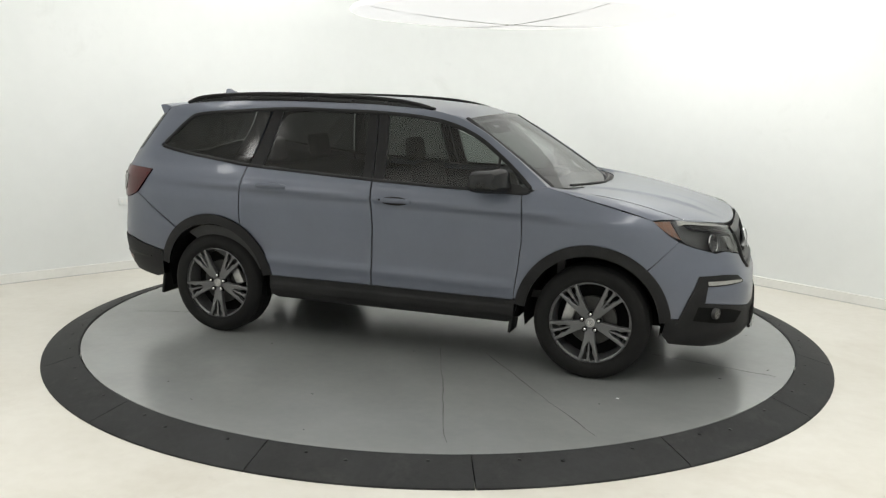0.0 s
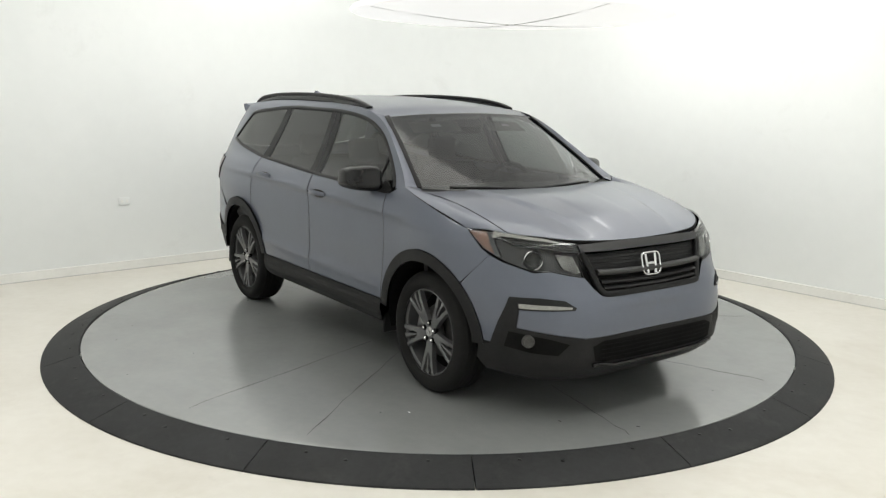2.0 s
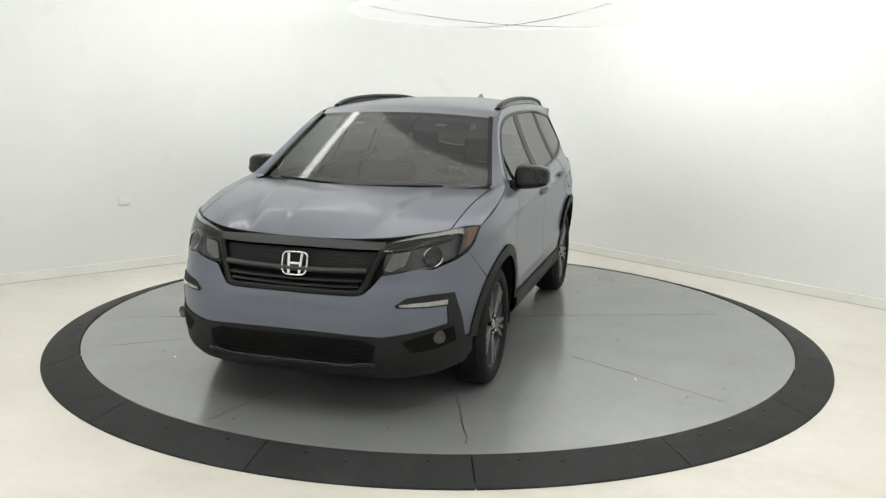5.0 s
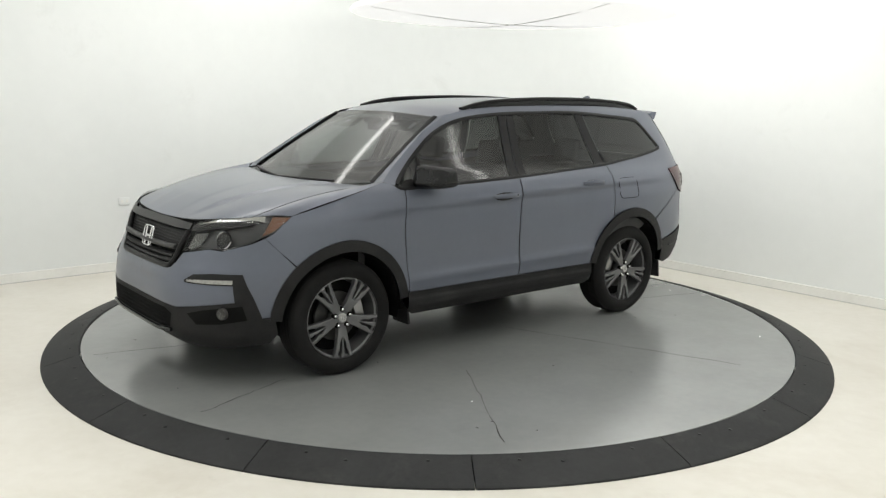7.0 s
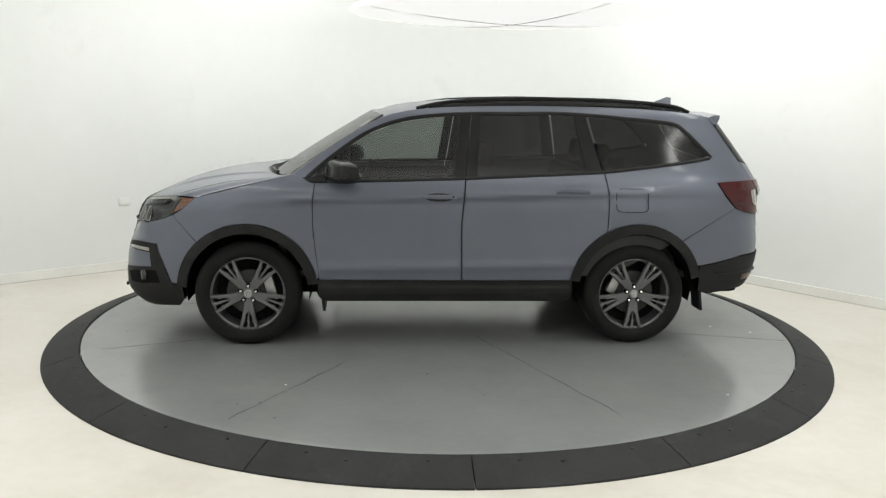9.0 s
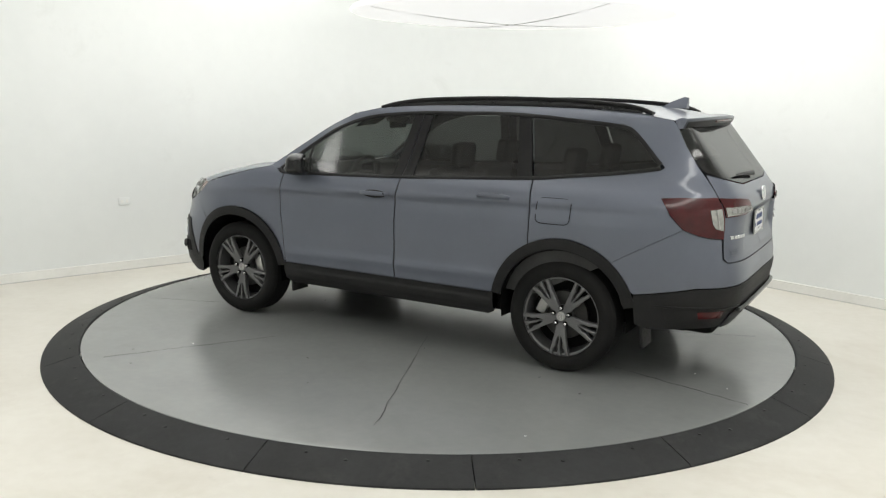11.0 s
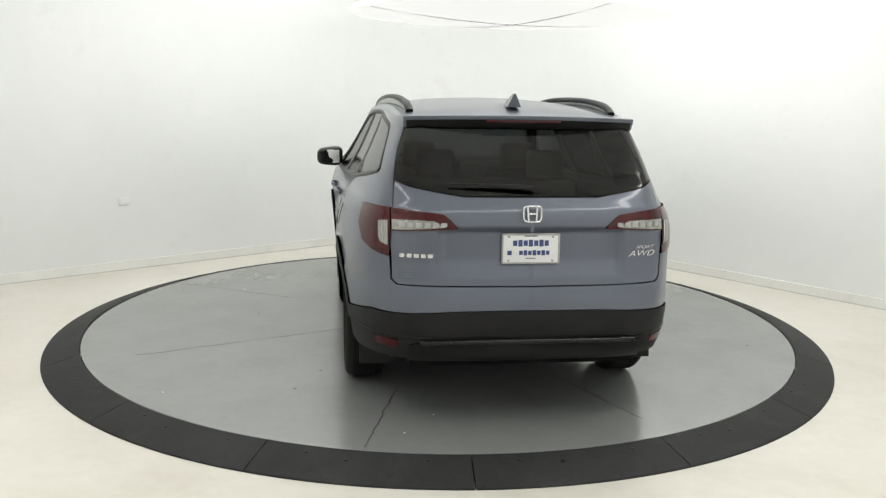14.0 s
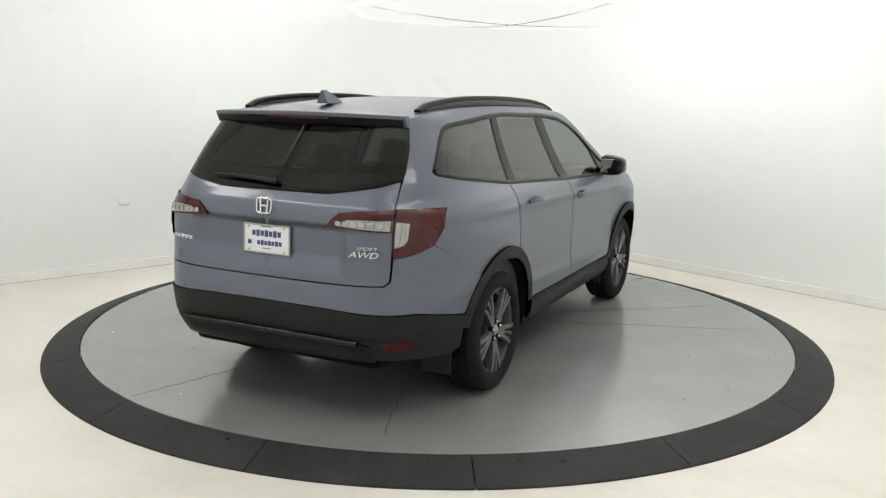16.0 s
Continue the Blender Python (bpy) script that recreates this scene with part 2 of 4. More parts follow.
# ---- the room ----
def room():
    # square plan turned so that one rounded corner lies behind the platform
    d1, n1 = Vector((0.7527, 0.6584, 0)), Vector((-0.6584, 0.7527, 0))
    corner = Vector((0.33, 5.17, 0))
    reach, radius, height = 9.3, 2.2, 3.6
    d2 = -n1
    line = [corner - d1 * reach, corner - d1 * radius]
    centre = corner - d1 * radius + d2 * radius
    for k in range(1, 24):
        a = math.pi / 2 * k / 24
        line.append(centre - d2 * radius * math.cos(a) + d1 * radius * math.sin(a))
    # the last two sides are unseen, assumed to close the room behind the camera
    line += [corner + d2 * radius, corner + d2 * reach, corner + d2 * reach - d1 * reach]

    def band(z0, z1, thick, inset=0.0):
        bm = bmesh.new()
        n, rows = len(line), []
        mid = corner + (d2 - d1) * reach / 2
        for i, q in enumerate(line):
            a, b = line[i] - line[i - 1], line[(i + 1) % n] - line[i]
            t = (a.normalized() + b.normalized()).normalized()
            out = Vector((-t.y, t.x, 0))
            if out.dot(q - mid) < 0:
                out = -out
            k = 1 / max(0.5, a.normalized().dot(t))
            inner, outer = q - out * inset * k, q + out * (thick - inset) * k
            rows.append([bm.verts.new((v.x, v.y, z)) for v, z in ((inner, z0), (inner, z1), (outer, z1), (outer, z0))])
        for i in range(n):
            p, q = rows[i], rows[(i + 1) % n]
            for k in range(4):
                bm.faces.new((p[k], p[(k + 1) % 4], q[(k + 1) % 4], q[k]))
        bmesh.ops.recalc_face_normals(bm, faces=bm.faces)
        return smooth(bm, 30)

    thing("wall_round", band(0, height, 0.15), WALL, "white painted studio wall with a rounded corner", "wall", kind="structure")
    thing("baseboard", band(0.0, 0.095, 0.03, 0.026), BASE, "low white painted baseboard along the studio wall", "baseboard", kind="structure")
    # thin grey band that paints the gap's shadow along the floor
    thing("trim_1", band(0.0, 0.009, 0.03, 0.0275), GAP_SEAM_GREY, "grey strip painted for the shadow under the baseboard", "trim", kind="structure")
    thing("floor", box(26, 26, 0.2, (0, -1, -0.1)), FLOOR, "cream sealed concrete floor with faint stains", "floor", kind="structure")
    # unseen; height assumed, set so that its bounced light spreads evenly
    thing("ceiling", box(26, 26, 0.2, (0, -1, height + 0.1)), CEIL, "plain white painted ceiling", "ceiling", kind="structure")
    # canopy
    prof = [(0.0, -0.075), (0.5, -0.066), (1.0, -0.038), (1.30, -0.004), (1.35, 0.0), (1.36, 0.02), (1.34, 0.04), (0.0, 0.04)]
    bm = lathe(prof, 96)
    bmesh.ops.transform(bm, matrix=Matrix.Rotation(math.pi / 2, 4, "X"), verts=bm.verts)
    canopy = thing("light_canopy", bm, FABRIC, "round white fabric light canopy hung under the ceiling", "ceiling light", at=pose(*CANOPY))
    for turn in (28, 118):
        pts = [(x, 0, -0.078 + 0.074 * (x / 1.3) ** 2) for x in np.linspace(-1.3, 1.3, 15)]
        part("seam", sweep(pts, 0.012, 0.006), GAP_SEAM_GREY, canopy, "stitched seam", pose(0, 0, 0, 0, 0, turn))
    for turn in (45, 135, 225, 315):
        part("hanger", box(0.012, 0.012, 1.03, (1.2 * math.cos(radians(turn)), 1.2 * math.sin(radians(turn)), 0.53)), STEEL, canopy, "thin steel hanger")
    # power outlet on the wall
    at = corner - d1 * 4.83 - n1 * 0.006
    out = thing("wall_outlet", box(0.115, 0.012, 0.075, (0, 0, 0), 0.004), WALL, "white plastic double power outlet on the wall", "outlet",
                at=Matrix.Translation((at.x, at.y, 0.726)) @ Matrix.Rotation(math.atan2(d1.y, d1.x), 4, "Z"))
    for x in (-0.026, 0.026):
        part("socket", box(0.024, 0.004, 0.032, (x, -0.006, 0), 0.001), BASE, out)


def platform():
    disc = lathe([(0.0, 0.0), (2.70, 0.0), (2.735, -0.004), (2.735, -0.05), (0, -0.05)], 160)
    bmesh.ops.transform(disc, matrix=Matrix.Rotation(math.pi / 2, 4, "X"), verts=disc.verts)
    table = thing("turntable", disc, DISC, "grey painted round turntable with worn hairline cracks", "turntable", at=pose(0, 0, DISC_Z))
    random.seed(4)
    for a, r0, r1 in ((-69, 0.9, 2.6), (-12, 1.8, 2.66), (-51, 1.0, 2.62), (59, 1.4, 2.6), (164, 1.75, 2.7), (-160, 1.6, 2.5), (112, 0.6, 2.4), (20, 1.9, 2.6)):
        pts = []
        for k in range(16):
            r = r0 + (r1 - r0) * k / 15
            q = radians(a) + random.uniform(-0.004, 0.004)
            pts.append((r * math.cos(q), r * math.sin(q), 0.0))
        part("crack", sweep(pts, 0.007, 0.003, taper=[0.3 + 0.7 * random.random() for _ in pts]), SATIN, table, "thin dark crack")
    for k in range(30):
        a, r = random.uniform(0, 6.28), 2.6 * math.sqrt(random.random())
        part("chip", box(random.uniform(0.006, 0.022), random.uniform(0.003, 0.008), 0.003, (0, 0, 0), 0.001, 1), PLASTIC if k % 7 else PLATE_WHITE, table, "small paint chip",
             pose(r * math.cos(a), r * math.sin(a), 0.0005, 0, 0, random.uniform(0, 180)))
    # the ramp round it: sixteen rubber wedges
    ring = holder("ramp_ring", "black rubber ramp ring of sixteen wedge segments", "ramp")
    for k in range(16):
        a0, a1 = radians(-86.3 + 22.5 * k) + 0.0011, radians(-86.3 + 22.5 * (k + 1)) - 0.0011
        bm, rows = bmesh.new(), []
        for j in range(13):
            a = a0 + (a1 - a0) * j / 12
            rows.append([bm.verts.new((r * math.cos(a), r * math.sin(a), z)) for r, z in ((2.742, 0.0), (2.742, 0.074), (2.752, 0.078), (2.978, 0.018), (2.992, 0.010), (2.994, 0.0))])
        for p, q in zip(rows, rows[1:]):
            for i in range(6):
                bm.faces.new((p[i], q[i], q[(i + 1) % 6], p[(i + 1) % 6]))
        bm.faces.new(rows[0]), bm.faces.new(rows[-1])
        bmesh.ops.recalc_face_normals(bm, faces=bm.faces)
        seg = part("ramp_segment", smooth(bm, 20), RAMP, ring)
        for f, r in ((0.22, 2.80), (0.42, 2.83), (0.8, 2.80)):
            a = a0 + (a1 - a0) * f
            slope = (2.752 - r) * 0.266 + 0.078
            part("bolt_head", lathe([(0, 0.004), (0.008, 0.004), (0.011, 0.0)], 10), SATIN, seg, "", pose(r * math.cos(a), r * math.sin(a), slope, 90, 0, 0))
    return table


room()
TURNTABLE = platform()


# ---- the car: x forward, y to its left, z up, from the ground between the axles ----
NOSE = smooth_curve((0.16, 0.22, 0.28, 0.38, 0.57, 0.70, 0.78, 0.86, 0.94, 1.02, 1.10, 1.20), (2.02, 2.22, 2.33, 2.385, 2.38, 2.350, 2.31, 2.285, 2.255, 2.20, 2.10, 1.9))
TAIL = smooth_curve((0.34, 0.42, 0.52, 0.66, 0.75, 0.85, 0.96, 1.12, 1.19, 1.26, 1.37, 1.55, 1.65, 1.76), (2.32, 2.41, 2.455, 2.478, 2.475, 2.462, 2.456, 2.460, 2.450, 2.400, 2.302, 2.158, 2.082, 1.96))
HALF = smooth_curve((0.2, 0.32, 0.48, 0.62, 0.80, 0.98, 1.10, 1.18, 1.27, 1.36, 1.48, 1.60, 1.68, 1.76), (0.91, 0.955, 0.974, 0.986, 0.995, 0.996, 0.984, 0.954, 0.888, 0.838, 0.780, 0.729, 0.698, 0.630))
SQUARE = smooth_curve((0.2, 1.18, 1.36, 1.55, 1.8), (7.0, 7.0, 12.0, 18.0, 20.0))   # how square the rear corner is, by height
XF, PF, QF = 1.1, 4.6, 2.6      # front corner: start and roundness
XR, PR, QR = -1.2, 7.0, 2.0     # rear corner
STEP = 1.4
U_NOSE, U_TAIL = XF + STEP * math.pi / 2, XR - STEP * math.pi / 2
ARCH_Z, ARCH_R = 0.39, 0.49


def ease(q, p, r):
    """Spreads the way round a corner evenly over both of its arms."""
    q = min(max(q, 0.0), 1.0)
    a, b = q ** (r / 2), (1 - q) ** (p / 2)
    return math.pi / 2 * a / (a + b)


def unease(a, p, r):
    lo, hi = 0.0, 1.0
    for _ in range(40):
        mid = (lo + hi) / 2
        lo, hi = (mid, hi) if ease(mid, p, r) < a else (lo, mid)
    return (lo + hi) / 2


SPAN = STEP * math.pi / 2


def flare(x, z):
    """The wings swell over the wheels."""
    swell = 0.030 * math.exp(-((x - 1.58) / 0.36) ** 2) + 0.016 * math.exp(-((x + 1.50) / 0.42) ** 2)
    return swell * ramp01((1.14 - z) / 0.16)


def shell(u, z):
    """The body's skin on its left, by the way round it and the height."""
    p = plain_shell(u, z)
    return Vector((p.x, p.y + flare(p.x, z) * p.y / HALF(z), z))


def plain_shell(u, z):
    if u > U_NOSE - 2e-4:
        return Vector((NOSE(z), 0.0, z))
    if u < U_TAIL + 2e-4:
        return Vector((-TAIL(z), 0.0, z))
    w = HALF(z)
    if u > XF:
        a = ease((u - XF) / SPAN, PF, QF)
        return Vector((XF + (NOSE(z) - XF) * math.sin(a) ** (2 / QF), w * max(math.cos(a), 0) ** (2 / PF), z))
    if u < XR:
        a = ease((XR - u) / SPAN, PR, QR)
        return Vector((XR - (TAIL(z) + XR) * math.sin(a) ** (2 / QR), w * max(math.cos(a), 0) ** (2 / SQUARE(z)), z))
    return Vector((u, w, z))


def shell_normal(u, z):
    e = 0.004
    if u >= U_NOSE - e:
        tu = Vector((0, -1, 0))
    elif u <= U_TAIL + e:
        tu = Vector((0, 1, 0))
    else:
        tu = shell(u + e, z) - shell(u - e, z)
    tz = shell(u, z + e) - shell(u, z - e)
    return tz.cross(tu).normalized()


def way(kind, v, z):
    """From a side (x), front (y) or rear (y) place to the way round the body."""
    if kind == "S":
        if v > XF:
            return XF + SPAN * unease(math.asin(min(1, (v - XF) / (NOSE(z) - XF)) ** (QF / 2)), PF, QF)
        if v < XR:
            return XR - SPAN * unease(math.asin(min(1, (XR - v) / (TAIL(z) + XR)) ** (QR / 2)), PR, QR)
        return v
    k = min(1, abs(v) / HALF(z))
    if kind == "F":
        return XF + SPAN * unease(math.acos(k ** (PF / 2)), PF, QF)
    return XR - SPAN * unease(math.acos(k ** (SQUARE(z) / 2)), PR, QR)


def outline(points, n=5):
    """Corner places to a closed line in the skin's own plane; runs of one kind stay straight in that view."""
    out = []
    for i, a in enumerate(points):
        b = points[(i + 1) % len(points)]
        ua, ub = way(*a), way(*b)
        m = max(1, min(14, int(math.hypot(ua - ub, a[2] - b[2]) / 0.06)))
        for k in range(m):
            t = k / m
            z = a[2] + (b[2] - a[2]) * t
            u = way(a[0], a[1] + (b[1] - a[1]) * t, z) if a[0] == b[0] else ua + (ub - ua) * t
            out.append((u, z))
    return out


def skin(points, side=1, lift=0.0, thick=0.018, grid=0.05, raw=False, dish=None):
    """A panel of the body: the outline filled on the skin, with turned-in edges. side 0: both halves in one."""
    line = points if raw else outline(points)
    us, zs = [q[0] for q in line], [q[1] for q in line]
    n = len(line)

    def clear(u, z):
        """Inside the outline, and not too near it."""
        inside, near = False, 9.0
        for i in range(n):
            (x0, y0), (x1, y1) = line[i], line[(i + 1) % n]
            if (y0 > z) != (y1 > z) and u < x0 + (z - y0) / (y1 - y0) * (x1 - x0):
                inside = not inside
            dx, dy = x1 - x0, y1 - y0
            k = min(1, max(0, ((u - x0) * dx + (z - y0) * dy) / max(1e-9, dx * dx + dy * dy)))
            near = min(near, math.hypot(u - x0 - k * dx, z - y0 - k * dy))
        return inside and near > grid * 0.35
    dots = [Vector(q) for q in line]
    for i in range(math.floor(min(us) / grid) + 1, math.ceil(max(us) / grid)):
        for j in range(math.floor(min(zs) / grid) + 1, math.ceil(max(zs) / grid)):
            if clear(i * grid, j * grid):
                dots.append(Vector((i * grid, j * grid)))
    flat, _, tris, *_ = delaunay_2d_cdt(dots, [(i, (i + 1) % n) for i in range(n)], [], 1, 1e-6)
    bm = bmesh.new()
    vs = [bm.verts.new((q.x, q.y, 0)) for q in flat]
    for t in tris:
        bm.faces.new([vs[i] for i in t])
    bmesh.ops.delete(bm, geom=[v for v in bm.verts if not v.link_faces], context="VERTS")
    bm.normal_update()
    for f in bm.faces:
        if f.normal.z < 0:
            f.normal_flip()
    bm.verts.index_update()
    verts, normals, faces = [], [], []
    for s in ((1, -1) if side == 0 else (side,)):
        base, place, norm = len(verts), [], []
        for v in bm.verts:
            u, z = v.co.x, v.co.y
            n = shell_normal(u, z)
            p = shell(u, z) + n * (lift + (dish(u, z) if dish else 0.0))
            if dish and U_TAIL + 0.01 < u < U_NOSE - 0.01:
                e = 0.006
                du = (dish(u + e, z) - dish(u - e, z)) / (shell(u + e, z) - shell(u - e, z)).length
                dz = (dish(u, z + e) - dish(u, z - e)) / (2 * e)
                tu, tz = (shell(u + e, z) - shell(u - e, z)).normalized(), (shell(u, z + e) - shell(u, z - e)).normalized()
                n = (n - tu * du - tz * dz).normalized()
            place.append(Vector((p.x, p.y * s, p.z)))
            norm.append(Vector((n.x, n.y * s, n.z)))
        verts += place
        normals += norm
        for f in bm.faces:
            ids = [base + v.index for v in f.verts]
            faces.append(ids if s < 0 else ids[::-1])
        if thick:
            for e in bm.edges:
                if len(e.link_faces) == 1:
                    a, b = e.verts
                    if side == 0 and min(abs(a.co.x - c) + abs(b.co.x - c) for c in (U_NOSE, U_TAIL)) < 1e-3:
                        continue
                    i = len(verts)
                    pa, pb, na, nb = place[a.index], place[b.index], norm[a.index], norm[b.index]
                    verts += [pa, pb, pb - nb * thick, pa - na * thick]
                    out = (pb - pa).cross(na).normalized()
                    normals += [out] * 4
                    faces.append([i, i + 1, i + 2, i + 3])
    bm.free()
    data = bpy.data.meshes.new("skin")
    data.from_pydata(verts, [], faces)
    data.shade_smooth()
    data.normals_split_custom_set_from_vertices([tuple(n) for n in normals])
    data.validate()
    return data


def on_skin(kind, v, z, side=1, lift=0.0):
    u = way(kind, v, z)
    p, n = shell(u, z), shell_normal(u, z)
    p = p + n * lift
    return Vector((p.x, p.y * side, p.z)), Vector((n.x, n.y * side, n.z))


def skin_bar(points, width, height, side=1, lift=0.0, n=4, closed=False):
    """A strip along a line on the skin."""
    flat = spline([(way(*q), q[2]) for q in points], n, closed)
    path, ups = [], []
    for u, z in flat:
        nn = shell_normal(u, z)
        p = shell(u, z) + nn * lift
        path.append(Vector((p.x, p.y * side, p.z)))
        ups.append(Vector((nn.x, nn.y * side, nn.z)))
    return sweep(path, width, height, ups)


def S(x, z):
    return ("S", x, z)


def F(y, z):
    return ("F", y, z)


def R(y, z):
    return ("R", y, z)


def arch(x, r, a0, a1, n=14):
    return [S(x + r * math.cos(radians(a)), ARCH_Z + (0.014 if x < 0 else 0) + r * math.sin(radians(a))) for a in np.linspace(a0, a1, n)]


# lines of the side: roof edge, window line, belt
ROOF_EDGE = ((1.09, 1.232), (0.95, 1.335), (0.78, 1.452), (0.58, 1.578), (0.36, 1.668), (0.10, 1.706), (-0.30, 1.728), (-0.90, 1.735), (-1.40, 1.727), (-1.80, 1.702), (-1.99, 1.672))
WIN_TOP = ((1.00, 1.213), (0.88, 1.315), (0.76, 1.408), (0.57, 1.535), (0.36, 1.618), (0.12, 1.660), (-0.21, 1.683), (-0.87, 1.693), (-1.29, 1.668), (-1.68, 1.635))
BELT = ((1.00, 1.20), (0.92, 1.182), (0.40, 1.195), (-0.13, 1.212), (-0.60, 1.235), (-1.155, 1.265), (-1.68, 1.325), (-1.98, 1.372))


def belt(x):
    return float(np.interp(x, [q[0] for q in BELT[::-1]], [q[1] for q in BELT[::-1]]))


def win_top(x):
    return float(np.interp(x, [q[0] for q in WIN_TOP[::-1]], [q[1] for q in WIN_TOP[::-1]]))


def line_s(points, n=3):
    return [S(float(q[0]), float(q[1])) for q in spline(points, n)]


def patch(fn, nu, nv, flip=False):
    """A grid of places fn(s, t), s and t from 0 to 1."""
    bm = bmesh.new()
    vs = [[bm.verts.new(fn(i / nu, j / nv)) for j in range(nv + 1)] for i in range(nu + 1)]
    for i in range(nu):
        for j in range(nv):
            q = (vs[i][j], vs[i + 1][j], vs[i + 1][j + 1], vs[i][j + 1])
            bm.faces.new(q[::-1] if flip else q)
    for f in bm.faces:
        f.smooth = True
    return bm


def shield_edge(t, v):
    """Windscreen, from the cowl (t 0) to the roof (t 1), across v -1 to 1."""
    low = Vector((1.315 - 0.215 * v * v, 0.812 * v, 1.183 + 0.037 * v * v))
    top = Vector((0.54 - 0.09 * v * v, 0.655 * v, 1.675 - 0.030 * v * v))
    p = low.lerp(top, t)
    return p + Vector((0.54, 0, 0.84)) * (0.010 * 4 * t * (1 - t) * (1 - 0.35 * v * v))


ROOF_SIDE = smooth_curve([-q[0] for q in ROOF_EDGE], [q[1] for q in ROOF_EDGE])


def roof_place(s, t):
    """Roof skin, t 0 front to 1 rear, s 0 to 1 across."""
    v = 2 * s - 1
    a = abs(v)
    front = shield_edge(1.0, v)
    rear_x = -2.00 - 0.03 * (1 - v * v)
    x_side = 0.45 + (-1.99 - 0.45) * t
    x = front.x + (rear_x - front.x) * t
    ze = ROOF_SIDE(-x_side)
    k = min(1, t / 0.06)
    ze = 1.645 * (1 - k) + max(ze, 1.645) * k if x_side > 0.3 else ze
    ye = shell(way("S", x_side, ze), ze).y
    ye = 0.655 * (1 - k) + ye * k
    crown = 0.030 + 0.024 * math.sin(math.pi * t)
    return Vector((x, v * ye, ze + crown * (1 - a ** 2.3)))


def hood_place(s, t):
    """Bonnet, t 0 at the nose to 1 at the cowl, s across; two raised ridges run along it."""
    v = 2 * s - 1
    a = abs(v)
    xn = 2.215 - 0.10 * a ** 2 - 0.34 * max(0, a - 0.62) ** 1.5 * 1.9
    xc = 1.350 - 0.185 * v * v
    x = xn + (xc - xn) * t
    zn = 1.005 + 0.060 * a ** 2.5
    zc = 1.200 + 0.016 * v * v
    edge_y = 0.795 + 0.045 * t ** 0.8
    z = zn + (zc - zn) * (1 - (1 - t) ** 1.85)
    z += 0.002 * math.sin(math.pi * t) * (1 - a * a)
    raised = 1 - ramp01((a - (0.40 + 0.24 * t)) / 0.055)
    z += 0.020 * raised * min(1, t * 3.5) * (1 - 0.5 * t)
    z += 0.008 * (1 - ramp01((a - 0.17) / 0.06)) * min(1, t * 3.5) * (1 - t)
    z -= 0.030 * max(0, a - 0.75) ** 1.5 * 8 * 0.35
    return Vector((x, v * edge_y, z))


def fender_top(s, t):
    """From the bonnet's edge over to the wing's upper edge."""
    edge = hood_place(1.0, t) + Vector((0, 0.006, -0.002))
    u = 1.76 - (1.76 - 1.09) * t
    z = 1.062 + (1.232 - 1.062) * t ** 0.85
    low = shell(way("S", u, z), z)
    p = edge.lerp(low, s)
    return p + Vector((0, 0.3, 0.9)) * (0.012 * 4 * s * (1 - s))


def ramp01(v):
    v = min(1.0, max(0.0, v))
    return v * v * (3 - 2 * v)


def crease(u, z):
    """The shoulder line: below it the doors step in, and come out again towards the sill."""
    top = 1.062 - 0.030 * (u - 0.5)
    along = ramp01((1.75 - u) / 0.7) * ramp01((u + 2.0) / 0.7)
    line = 0.006 * math.exp(-((z - top - 0.016) / 0.016) ** 2)
    step = -0.015 * ramp01((top + 0.012 - z) / 0.045) * ramp01((z - 0.50) / 0.26)
    low = 0.010 * math.exp(-((z - 0.585 + 0.02 * u) / 0.035) ** 2) * ramp01((1.0 - u) / 0.2) * ramp01((u + 1.2) / 0.3)
    return along * (line + step) + low


def mirrored(bm):
    bmesh.ops.scale(bm, vec=(1, -1, 1), verts=bm.verts)
    bmesh.ops.reverse_faces(bm, faces=bm.faces)
    return bm


